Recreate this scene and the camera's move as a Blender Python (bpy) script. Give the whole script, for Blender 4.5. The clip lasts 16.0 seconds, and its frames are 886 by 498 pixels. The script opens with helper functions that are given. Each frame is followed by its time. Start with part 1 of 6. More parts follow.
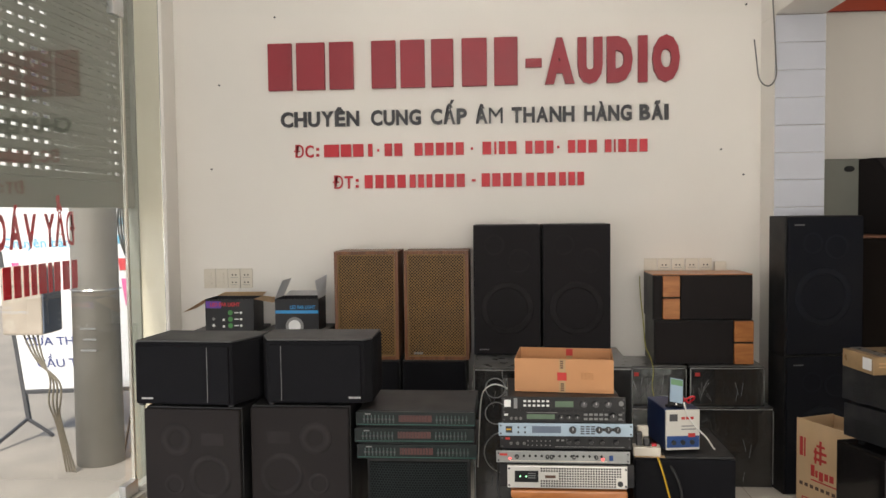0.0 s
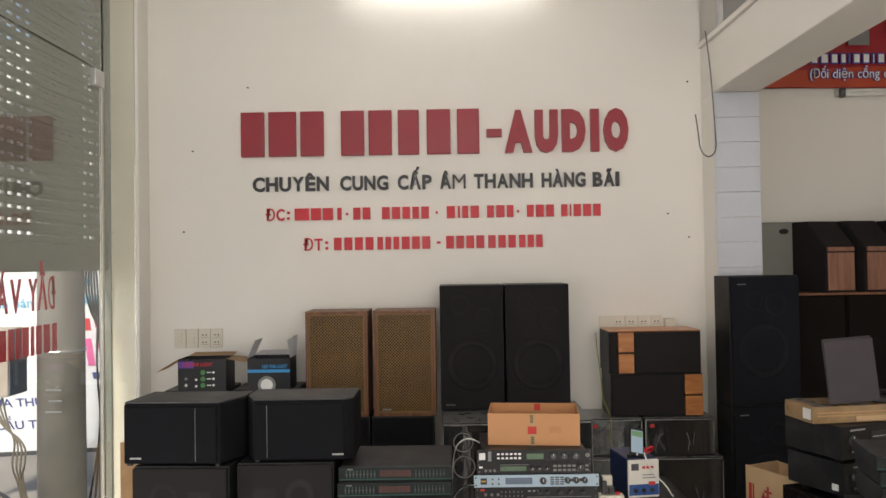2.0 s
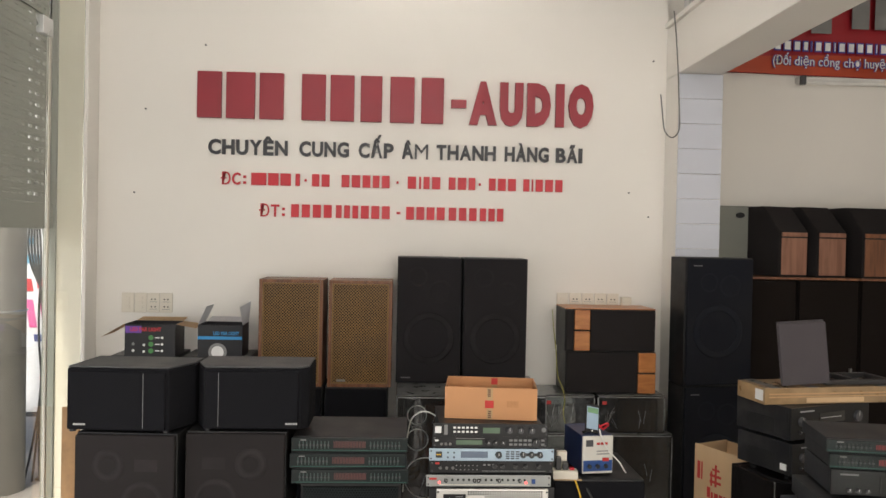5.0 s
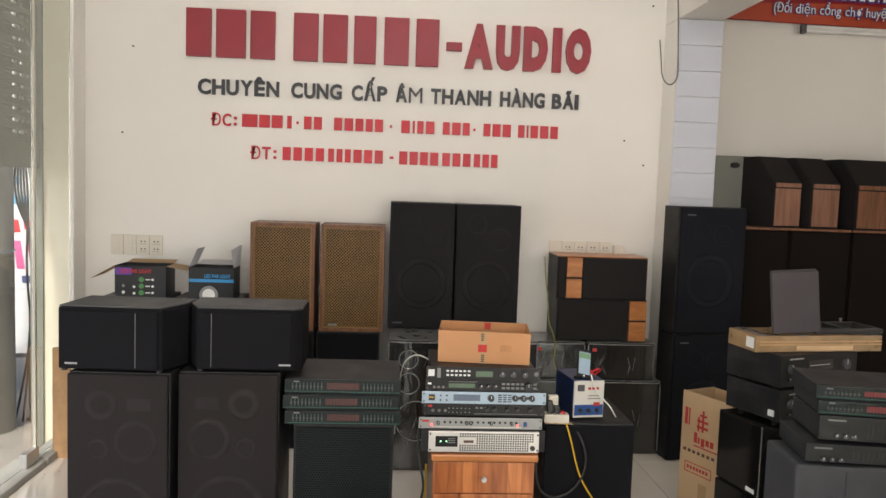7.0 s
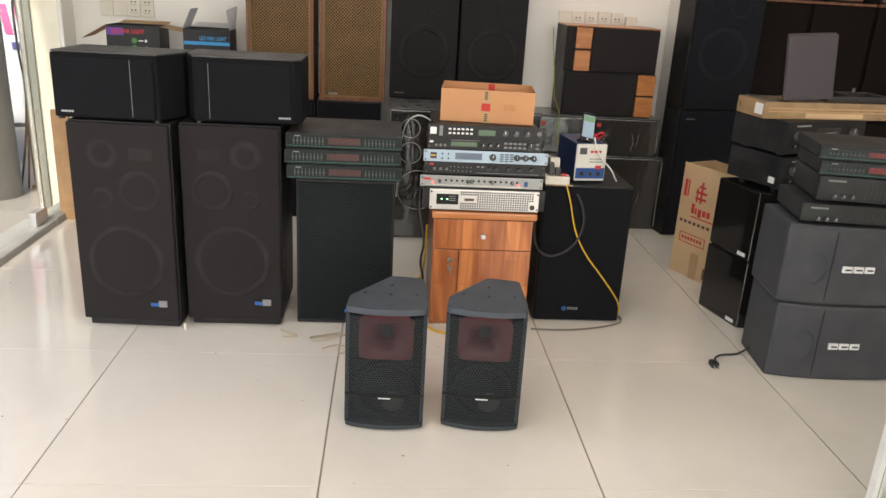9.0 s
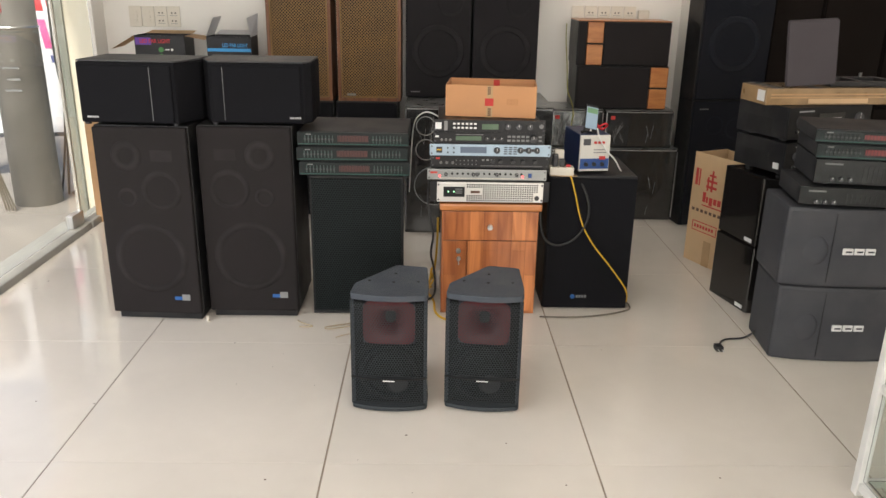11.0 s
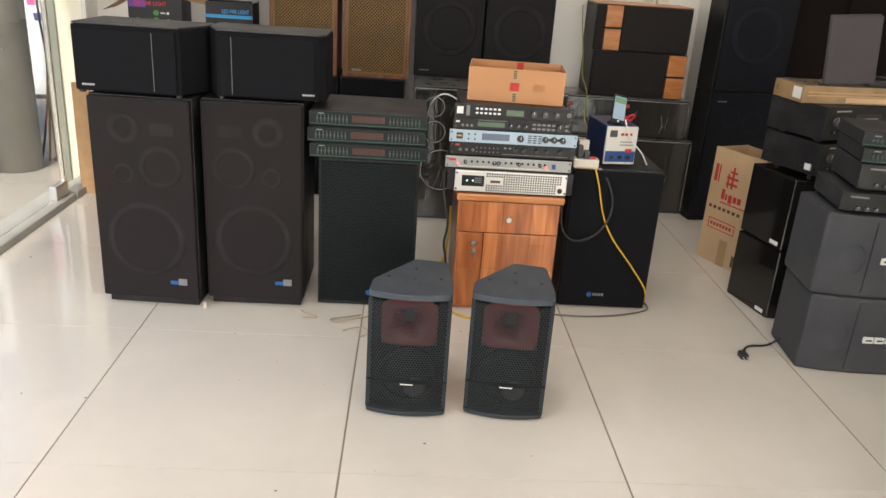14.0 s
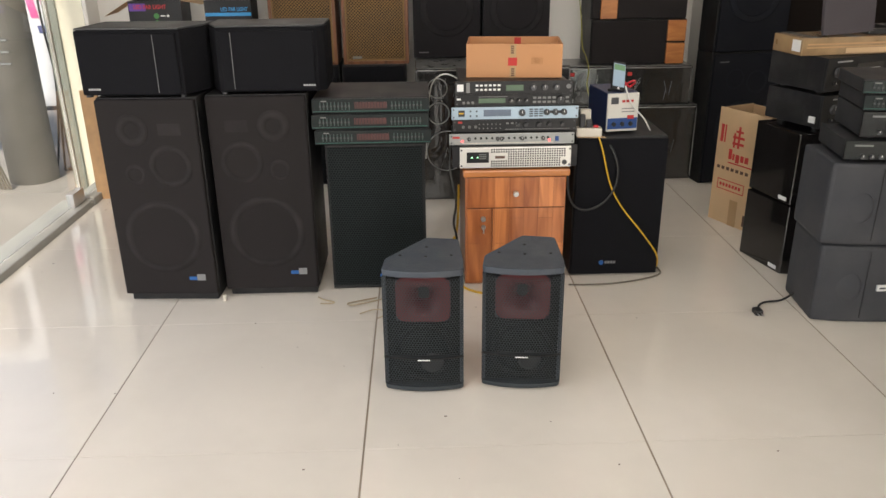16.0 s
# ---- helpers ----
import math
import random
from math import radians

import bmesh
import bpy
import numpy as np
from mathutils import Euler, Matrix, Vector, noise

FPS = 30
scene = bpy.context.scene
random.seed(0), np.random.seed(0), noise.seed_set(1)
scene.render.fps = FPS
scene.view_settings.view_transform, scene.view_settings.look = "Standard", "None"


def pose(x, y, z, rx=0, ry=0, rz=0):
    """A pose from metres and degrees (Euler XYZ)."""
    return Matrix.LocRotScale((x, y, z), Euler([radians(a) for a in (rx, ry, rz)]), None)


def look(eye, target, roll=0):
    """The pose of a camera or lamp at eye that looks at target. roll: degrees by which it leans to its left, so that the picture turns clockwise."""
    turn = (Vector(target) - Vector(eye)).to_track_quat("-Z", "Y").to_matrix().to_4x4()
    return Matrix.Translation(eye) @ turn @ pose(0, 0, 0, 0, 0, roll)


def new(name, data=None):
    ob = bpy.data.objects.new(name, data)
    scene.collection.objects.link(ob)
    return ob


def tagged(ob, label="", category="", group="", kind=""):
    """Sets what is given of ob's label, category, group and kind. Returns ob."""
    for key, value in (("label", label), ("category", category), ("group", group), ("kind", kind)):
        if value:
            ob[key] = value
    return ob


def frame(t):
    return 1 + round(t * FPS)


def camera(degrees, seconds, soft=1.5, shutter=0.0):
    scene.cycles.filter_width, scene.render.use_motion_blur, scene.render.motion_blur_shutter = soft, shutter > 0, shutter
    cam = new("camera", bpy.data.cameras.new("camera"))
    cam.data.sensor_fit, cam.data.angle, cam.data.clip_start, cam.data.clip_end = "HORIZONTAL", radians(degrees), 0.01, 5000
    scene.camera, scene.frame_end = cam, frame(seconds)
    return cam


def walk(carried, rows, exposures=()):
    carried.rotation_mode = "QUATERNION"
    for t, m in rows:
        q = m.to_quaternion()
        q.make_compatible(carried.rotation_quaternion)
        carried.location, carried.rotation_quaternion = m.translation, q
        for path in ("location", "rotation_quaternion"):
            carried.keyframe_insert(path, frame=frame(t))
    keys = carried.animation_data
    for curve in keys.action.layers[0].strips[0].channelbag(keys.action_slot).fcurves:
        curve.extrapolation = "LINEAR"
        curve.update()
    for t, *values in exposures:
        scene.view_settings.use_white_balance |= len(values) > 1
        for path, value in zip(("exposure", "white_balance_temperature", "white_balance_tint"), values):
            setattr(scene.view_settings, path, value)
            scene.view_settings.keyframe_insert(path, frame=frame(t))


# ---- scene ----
cam = camera(59.2, 16.0)
PATH = [
    (0, (-0.011, 0.014, 1.507), (-0.166, 2.006, 1.412), -0.7),
    (0.5, (-0.032, -0.024, 1.522), (-0.159, 1.972, 1.526), -1.3),
    (1, (-0.095, -0.104, 1.539), (-0.17, 1.894, 1.559), -1.8),
    (1.5, (-0.113, -0.171, 1.538), (-0.166, 1.828, 1.547), -1.6),
    (2, (-0.115, -0.207, 1.558), (-0.132, 1.792, 1.596), -0.9),
    (2.5, (-0.13, -0.205, 1.554), (-0.098, 1.794, 1.612), -0.3),
    (3, (-0.154, -0.19, 1.557), (-0.107, 1.809, 1.589), -0.9),
    (5.5, (-0.151, -0.143, 1.536), (-0.035, 1.853, 1.494), 1.6),
    (6, (-0.152, -0.147, 1.529), (-0.022, 1.848, 1.456), 1.5),
    (6.5, (-0.164, -0.138, 1.517), (-0.033, 1.853, 1.394), 1.7),
    (7, (-0.174, -0.117, 1.515), (-0.039, 1.872, 1.361), 2.0),
    (7.5, (-0.196, -0.118, 1.491), (-0.071, 1.866, 1.273), 1.6),
    (8, (-0.194, -0.113, 1.467), (-0.065, 1.852, 1.116), 1.6),
    (8.5, (-0.198, -0.09, 1.377), (-0.064, 1.825, 0.816), 3.5),
    (9, (-0.167, -0.116, 1.348), (-0.022, 1.77, 0.698), 3.2),
    (11.5, (-0.027, -0.244, 1.349), (-0.002, 1.648, 0.699), 0.8),
    (12, (-0.097, -0.178, 1.363), (0.012, 1.71, 0.714), 1.3),
    (12.5, (-0.165, -0.142, 1.361), (-0.007, 1.746, 0.719), 1.4),
    (13, (-0.182, -0.101, 1.352), (-0.018, 1.778, 0.685), 1.5),
    (13.5, (-0.179, -0.061, 1.353), (-0.057, 1.814, 0.667), 2.6),
    (14, (-0.191, -0.048, 1.343), (-0.087, 1.82, 0.637), 3.9),
    (14.5, (-0.19, -0.069, 1.352), (-0.075, 1.796, 0.638), 3.0),
    (15, (-0.188, -0.092, 1.352), (-0.122, 1.769, 0.622), 2.0),
    (15.5, (-0.183, -0.104, 1.356), (-0.175, 1.763, 0.641), 0.5),
    (16, (-0.161, -0.097, 1.333), (-0.105, 1.759, 0.591), -0.6),
]
walk(cam, [(t, look(eye, target, roll)) for t, eye, target, roll in PATH], exposures=[(0.0, 0.64), (1.0, 0.54), (2.0, 0.50), (3.2, 0.54), (5.3, 0.74), (7.5, 0.84), (8.8, 1.04), (9.2, 1.03), (11.5, 0.88), (12.3, 0.96), (13.5, 1.02), (15.5, 0.86), (16.0, 0.86)])

# ---- world and light ----
world = bpy.data.worlds.new("world")
scene.world = world
world.use_nodes = True
_nt = world.node_tree
_sky = _nt.nodes.new("ShaderNodeTexSky")
_sky.sky_type = "NISHITA"
_sky.sun_disc = False
_sky.sun_elevation = radians(49)
_sky.sun_rotation = radians(189.5)
_sky.dust_density = 3.0
_nt.links.new(_sky.outputs[0], _nt.nodes["Background"].inputs[0])
_nt.nodes["Background"].inputs[1].default_value = 0.15


def lamp(name, kind, energy, m, color=(1, 1, 1), **more):
    data = bpy.data.lights.new(name, kind)
    data.energy, data.color = energy, color
    for key, value in more.items():
        if key == "size":
            data.size = value
        elif key == "size_y":
            data.shape = "RECTANGLE"
            data.size_y = value
        elif key == "angle":
            data.angle = value
    ob = new(name, data)
    ob.matrix_world = m
    return ob


lamp("sun", "SUN", 3.2, look((-1.0, -6.0, 7.0), (0, 0, 0)), (1, 0.94, 0.86), angle=radians(8))
# daylight that comes in by the shop's street front, under the raised shutter
lamp("street_daylight", "AREA", 25, look((-1.9, -0.1, 0.95), (0.5, 0.4, 0.95)), (1, 0.975, 0.94), size=4.6, size_y=1.5)
# broad fill lamp added before the closed wall behind; no opening is there
lamp("front_daylight", "AREA", 116, look((0.95, -3.85, 1.8), (0.75, 0.0, 1.4)), (1, 0.955, 0.90), size=5.2, size_y=3.0)


# ---- materials ----
def mat(name, color, rough=0.5, metal=0.0, vary=0.12, scale=6.0, bump=0.0, bscale=120.0, coat=0.0, spec=0.5, dust=0.0, dcolor=(0.3, 0.28, 0.25), emit=0.0, island=False):
    """A surface with broad stains, fine grain and, where asked, dust that lies in patches."""
    m = bpy.data.materials.new(name)
    m.use_nodes = True
    nt = m.node_tree
    b = nt.nodes["Principled BSDF"]
    b.inputs["Roughness"].default_value, b.inputs["Metallic"].default_value = rough, metal
    b.inputs["Coat Weight"].default_value = coat
    b.inputs["Specular IOR Level"].default_value = spec
    co = nt.nodes.new("ShaderNodeTexCoord")
    n1 = nt.nodes.new("ShaderNodeTexNoise")
    n1.inputs["Scale"].default_value, n1.inputs["Detail"].default_value = scale, 6
    nt.links.new(co.outputs["Object"], n1.inputs["Vector"])
    ramp = nt.nodes.new("ShaderNodeMapRange")
    ramp.inputs[1].default_value, ramp.inputs[2].default_value = 0.3, 0.7
    ramp.inputs[3].default_value, ramp.inputs[4].default_value = 1 - vary, 1 + vary
    nt.links.new(n1.outputs[0], ramp.inputs[0])
    mul = nt.nodes.new("ShaderNodeMix")
    mul.data_type, mul.blend_type = "RGBA", "MULTIPLY"
    mul.inputs[0].default_value = 1
    mul.inputs[6].default_value = (*color, 1)
    nt.links.new(ramp.outputs[0], mul.inputs[7])
    out = mul.outputs[2]
    if dust:
        n3 = nt.nodes.new("ShaderNodeTexNoise")
        n3.inputs["Scale"].default_value, n3.inputs["Detail"].default_value = scale * 2.3, 8
        nt.links.new(co.outputs["Object"], n3.inputs["Vector"])
        r3 = nt.nodes.new("ShaderNodeMapRange")
        r3.inputs[1].default_value, r3.inputs[2].default_value, r3.inputs[4].default_value = 0.4, 0.8, dust
        nt.links.new(n3.outputs[0], r3.inputs[0])
        mx = nt.nodes.new("ShaderNodeMix")
        mx.data_type = "RGBA"
        mx.inputs[7].default_value = (*dcolor, 1)
        nt.links.new(r3.outputs[0], mx.inputs[0])
        nt.links.new(out, mx.inputs[6])
        out = mx.outputs[2]
    nt.links.new(out, b.inputs["Base Color"])
    rr = nt.nodes.new("ShaderNodeMapRange")
    rr.inputs[1].default_value, rr.inputs[2].default_value = 0.3, 0.7
    rr.inputs[3].default_value, rr.inputs[4].default_value = max(0.02, rough * 0.85), min(1, rough * 1.15)
    nt.links.new(n1.outputs[0], rr.inputs[0])
    nt.links.new(rr.outputs[0], b.inputs["Roughness"])
    if bump:
        n2 = nt.nodes.new("ShaderNodeTexNoise")
        n2.inputs["Scale"].default_value, n2.inputs["Detail"].default_value = bscale, 3
        nt.links.new(co.outputs["Object"], n2.inputs["Vector"])
        bp = nt.nodes.new("ShaderNodeBump")
        bp.inputs["Strength"].default_value, bp.inputs["Distance"].default_value = bump, 0.002
        nt.links.new(n2.outputs[0], bp.inputs["Height"])
        nt.links.new(bp.outputs[0], b.inputs["Normal"])
    if emit:
        b.inputs["Emission Color"].default_value = (*color, 1)
        b.inputs["Emission Strength"].default_value = emit
    return m


def wood_mat(name, dark, light, rough=0.4, stretch=(14, 14, 1.2), coat=0.0):
    """Wood with long grain; the grain runs along the axis of the smallest stretch."""
    m = mat(name, light, rough, coat=coat)
    nt = m.node_tree
    b = nt.nodes["Principled BSDF"]
    co = nt.nodes.new("ShaderNodeTexCoord")
    info = nt.nodes.new("ShaderNodeObjectInfo")
    add = nt.nodes.new("ShaderNodeVectorMath")
    mp = nt.nodes.new("ShaderNodeMapping")
    mp.inputs["Scale"].default_value = stretch
    nt.links.new(co.outputs["Object"], add.inputs[0])
    nt.links.new(info.outputs["Random"], add.inputs[1])
    nt.links.new(add.outputs[0], mp.inputs[0])
    n = nt.nodes.new("ShaderNodeTexNoise")
    n.inputs["Scale"].default_value, n.inputs["Detail"].default_value, n.inputs["Distortion"].default_value = 3.0, 8, 0.6
    nt.links.new(mp.outputs[0], n.inputs["Vector"])
    cr = nt.nodes.new("ShaderNodeValToRGB")
    cr.color_ramp.elements[0].position, cr.color_ramp.elements[1].position = 0.32, 0.68
    cr.color_ramp.elements[0].color, cr.color_ramp.elements[1].color = (*dark, 1), (*light, 1)
    nt.links.new(n.outputs[0], cr.inputs[0])
    nt.links.new(cr.outputs[0], b.inputs["Base Color"])
    return m


def glass_mat(name, tint=(1, 1, 1), rough=0.0):
    m = bpy.data.materials.new(name)
    m.use_nodes = True
    b = m.node_tree.nodes["Principled BSDF"]
    b.inputs["Base Color"].default_value = (*tint, 1)
    b.inputs["Roughness"].default_value = rough
    b.inputs["Transmission Weight"].default_value = 1.0
    b.inputs["IOR"].default_value = 1.45
    return m


WALL = mat("white_wall_paint", (0.78, 0.75, 0.70), 0.75, vary=0.03, scale=1.2, bump=0.12, bscale=60)
CEIL = mat("ceiling_paint", (0.78, 0.77, 0.74), 0.8, vary=0.03, scale=1.0)
CREAM = mat("cream_column_paint", (0.70, 0.64, 0.50), 0.55, vary=0.05, scale=2.0, bump=0.1)
TILE = mat("polished_cream_tile", (0.755, 0.695, 0.62), 0.10, vary=0.05, scale=2.2, coat=0.3, dust=0.10, dcolor=(0.42, 0.37, 0.31))
GROUT = mat("brown_grout", (0.33, 0.265, 0.20), 0.9)
GREYTILE = mat("pale_grey_wall_tile", (0.52, 0.54, 0.60), 0.3, vary=0.03, scale=3)
ALU = mat("champagne_aluminium", (0.52, 0.49, 0.42), 0.4, 0.3, vary=0.05)
SHUTTER = mat("green_grey_shutter_steel", (0.20, 0.205, 0.17), 0.5, 0.1, vary=0.08, scale=3)
GLASS = glass_mat("clear_glass", (0.93, 0.96, 0.94))
STEEL = mat("brushed_steel", (0.6, 0.6, 0.6), 0.3, 1.0)
MAROON = mat("maroon_sign_board", (0.28, 0.022, 0.035), 0.5, vary=0.06)
BLACKSIGN = mat("black_sign_board", (0.035, 0.035, 0.04), 0.5, vary=0.06)
REDSIGN = mat("red_sign_board", (0.52, 0.012, 0.025), 0.45, vary=0.06)
PLASTIC_W = mat("white_plastic", (0.66, 0.61, 0.52), 0.4, vary=0.03)
DARKHOLE = mat("dark_hole", (0.01, 0.01, 0.01), 0.8)
CLOTH_HALO = mat("cloth_round_driver", (0.0232, 0.0206, 0.0208), 0.9, vary=0.3, scale=9, bump=0.5, bscale=700, spec=0.12)
CLOTH = mat("black_grille_cloth", (0.0205, 0.0180, 0.0182), 0.9, vary=0.12, scale=5, bump=0.5, bscale=700, spec=0.12)
CLOTH_TALL = mat("grey_black_cloth", (0.0185, 0.0170, 0.0185), 0.9, vary=0.12, scale=5, bump=0.5, bscale=700, spec=0.12)
RINGGREY = mat("pale_driver_ring", (0.36, 0.36, 0.35), 0.35, 0.3)
FILMKRAFT = mat("kraft_under_film", (0.30, 0.195, 0.10), 0.3, vary=0.25, scale=12, bump=0.6, bscale=30, coat=0.4)
# the sheen on the film's top is put into this pale colour
FILM_TOP = mat("pale_film_sheen", (0.14, 0.14, 0.138), 0.3, vary=0.4, scale=18, bump=0.8, bscale=40, coat=0.4)
BADGE = mat("blue_badge", (0.012, 0.09, 0.30), 0.4)
PALEINK = mat("pale_print", (0.42, 0.42, 0.42), 0.5)
CLOTH_B = mat("soft_black_cloth", (0.0085, 0.0085, 0.0103), 0.9, vary=0.15, scale=5, bump=0.5, bscale=700, spec=0.1)
CLOTH_RING = mat("cloth_over_driver", (0.0262, 0.0236, 0.0238), 0.9, vary=0.3, scale=9, bump=0.5, bscale=700, spec=0.12)
VINYL = mat("black_vinyl_veneer", (0.010, 0.010, 0.011), 0.45, vary=0.2, scale=6, bump=0.25, bscale=250, dust=0.06, spec=0.3)
VINYL_TOP = mat("dusty_black_top", (0.036, 0.037, 0.040), 0.6, vary=0.15, scale=5, bump=0.2, bscale=250, dust=0.25, dcolor=(0.13, 0.13, 0.13))
NAVYCLOTH = mat("blue_black_cloth", (0.0055, 0.0065, 0.0105), 0.8, vary=0.15, scale=4, bump=0.4, bscale=600, spec=0.2)
BROWNBLACK = mat("brown_black_cloth", (0.009, 0.0065, 0.0055), 0.85, vary=0.2, scale=4, bump=0.4, bscale=500, spec=0.1)
GREYPAINT = mat("grey_textured_paint", (0.042, 0.052, 0.068), 0.55, vary=0.1, scale=8, bump=0.6, bscale=500, dust=0.08)
PERF_F = mat("honeycomb_grey_steel", (0.036, 0.042, 0.047), 0.5, 0.2, vary=0.1, bump=0.2, bscale=300, spec=0.3)
PERF = mat("perforated_black_steel", (0.0170, 0.0225, 0.0235), 0.5, 0.2, vary=0.1, bump=0.2, bscale=300, spec=0.2)
BAFFLE = mat("dark_baffle", (0.008, 0.0085, 0.009), 0.7, spec=0.1)
HORN = mat("dark_red_horn", (0.075, 0.008, 0.012), 0.5, vary=0.2, scale=12)
CONE = mat("grey_cone", (0.012, 0.013, 0.015), 0.6, vary=0.2)
GOLD = mat("gold_brown_lattice", (0.185, 0.100, 0.026), 0.55, vary=0.15, scale=8, bump=0.2)
GOLDBACK = mat("dark_brown_backing", (0.010, 0.005, 0.002), 0.8)
WALNUT = wood_mat("walnut_case", (0.10, 0.035, 0.014), (0.20, 0.078, 0.03), 0.45)
ORANGEWOOD = wood_mat("orange_wood_trim", (0.36, 0.12, 0.028), (0.50, 0.20, 0.055), 0.4, (3, 14, 14))


def strip_wood(name, a, b, rough=0.35):
    """Laminate printed as glued upright strips of differing tone, with fine long grain."""
    m = wood_mat(name, tuple(v * 0.72 for v in a), b, rough, (11, 11, 0.9), 0.2)
    nt = m.node_tree
    bs = nt.nodes["Principled BSDF"]
    grain = bs.inputs["Base Color"].links[0].from_socket
    co = nt.nodes.new("ShaderNodeTexCoord")
    sep = nt.nodes.new("ShaderNodeSeparateXYZ")
    comb = nt.nodes.new("ShaderNodeCombineXYZ")
    br = nt.nodes.new("ShaderNodeTexBrick")
    br.offset, br.squash = 0.37, 1.0
    br.inputs["Scale"].default_value = 1.0
    br.inputs["Mortar Size"].default_value = 0.0006
    br.inputs["Brick Width"].default_value = 0.29
    br.inputs["Row Height"].default_value = 0.058
    br.inputs["Color1"].default_value = (0.66, 0.54, 0.47, 1)
    br.inputs["Color2"].default_value = (1.16, 1.13, 1.08, 1)
    br.inputs["Mortar"].default_value = (0.4, 0.34, 0.3, 1)
    nt.links.new(co.outputs["Object"], sep.inputs[0])
    nt.links.new(sep.outputs["Z"], comb.inputs["X"])
    nt.links.new(sep.outputs["X"], comb.inputs["Y"])
    nt.links.new(comb.outputs[0], br.inputs["Vector"])
    mx = nt.nodes.new("ShaderNodeMix")
    mx.data_type, mx.blend_type = "RGBA", "MULTIPLY"
    mx.inputs[0].default_value = 1
    nt.links.new(grain, mx.inputs[6])
    nt.links.new(br.outputs["Color"], mx.inputs[7])
    nt.links.new(mx.outputs[2], bs.inputs["Base Color"])
    return m


CABSTRIP = strip_wood("orange_strip_laminate", (0.46, 0.15, 0.045), (0.66, 0.26, 0.09))
CABTOP = wood_mat("orange_brown_edge", (0.40, 0.14, 0.035), (0.50, 0.19, 0.06), 0.35, (1.0, 9, 9), 0.2)
PINKWOOD = wood_mat("pinkish_veneer", (0.17, 0.075, 0.045), (0.27, 0.13, 0.085), 0.5, (12, 12, 1))
CARDBOARD = mat("cardboard", (0.50, 0.25, 0.115), 0.8, vary=0.08, scale=4, bump=0.15, bscale=90)
KRAFT = mat("kraft_cardboard", (0.60, 0.41, 0.235), 0.8, vary=0.12, scale=4, bump=0.15, bscale=90, dust=0.15)
CARD_IN = mat("cardboard_inside", (0.40, 0.20, 0.09), 0.85, vary=0.1)
CHIP = mat("chipboard", (0.50, 0.30, 0.15), 0.7, vary=0.12, scale=20)
TAPE = mat("clear_packing_tape", (0.45, 0.30, 0.16), 0.15, vary=0.1)
REDINK = mat("red_print", (0.48, 0.035, 0.03), 0.7)
DARKINK = mat("dark_print", (0.11, 0.06, 0.04), 0.8)
BOX_BLACK = mat("black_printed_card", (0.008, 0.008, 0.011), 0.4, vary=0.2, spec=0.3)
BOX_BLUE = mat("blue_printed_card", (0.01, 0.24, 0.55), 0.4)
BOX_VIOLET = mat("violet_printed_card", (0.11, 0.03, 0.30), 0.4)
GREENINK = mat("green_print", (0.05, 0.22, 0.05), 0.5)
WHITEINK = mat("white_print", (0.75, 0.75, 0.74), 0.5)
GREYINK = mat("grey_print", (0.20, 0.20, 0.20), 0.5)
AMPBLACK = mat("black_amplifier_steel", (0.014, 0.014, 0.016), 0.4, 0.2, vary=0.15, bump=0.15, bscale=300, dust=0.08, spec=0.3)
AMPTOP = mat("grey_black_amplifier_cover", (0.032, 0.033, 0.036), 0.5, 0.2, vary=0.15, bump=0.15, bscale=300, dust=0.2, dcolor=(0.10, 0.10, 0.10), spec=0.3)
FACE = mat("black_amplifier_face", (0.008, 0.008, 0.009), 0.35, vary=0.1, spec=0.35)
FACE_GREEN = mat("green_black_face", (0.004, 0.0085, 0.0085), 0.35, vary=0.1, spec=0.3)
GREENLINE = mat("teal_trim_line", (0.016, 0.085, 0.068), 0.4)
EQRED = mat("dim_red_window", (0.06, 0.016, 0.014), 0.3)
EQREDLIT = mat("red_level_window", (0.16, 0.012, 0.014), 0.3)
FADER_DIM = mat("dim_fader_slots", (0.017, 0.019, 0.019), 0.5)
CLOTH_FAINT = mat("cloth_over_dim_driver", (0.0208, 0.0193, 0.0205), 0.9, vary=0.3, scale=9, spec=0.12)
NAVY_FAINT = mat("blue_black_cloth_over_driver", (0.0085, 0.0100, 0.0150), 0.8, vary=0.3, scale=9, spec=0.2)
METERSIDE = mat("blue_grey_meter_side", (0.10, 0.12, 0.16), 0.6, vary=0.15)
METERFACE = mat("dusty_beige_meter_case", (0.42, 0.36, 0.30), 0.7, vary=0.15)
# the street's blown-out brightness is put into this pale tone
STREETSHUT = mat("glare_pale_shopfronts", (0.50, 0.49, 0.47), 0.7, vary=0.1)
FADER = mat("fader_slots", (0.042, 0.075, 0.068), 0.5)
SILVER = mat("silver_face", (0.68, 0.66, 0.62), 0.35, 0.5, vary=0.05)
BLUESILVER = mat("blue_silver_face", (0.33, 0.42, 0.50), 0.35, 0.4, vary=0.05)
GREYFACE = mat("grey_face", (0.30, 0.31, 0.30), 0.4, 0.4, vary=0.06)
LCD = mat("green_display", (0.08, 0.13, 0.08), 0.2)
LCD2 = mat("grey_blue_display", (0.10, 0.13, 0.18), 0.2)
KNOB = mat("black_knob", (0.02, 0.02, 0.022), 0.35)
KNOBGREY = mat("grey_knob", (0.06, 0.06, 0.065), 0.4)
LEDRED = mat("red_led", (1.0, 0.06, 0.06), 0.4, emit=2.5)
LEDGREEN = mat("green_led", (0.4, 1.0, 0.5), 0.4, emit=1.5)
PSU_BLUE = mat("dark_blue_case", (0.012, 0.025, 0.085), 0.4, vary=0.1)
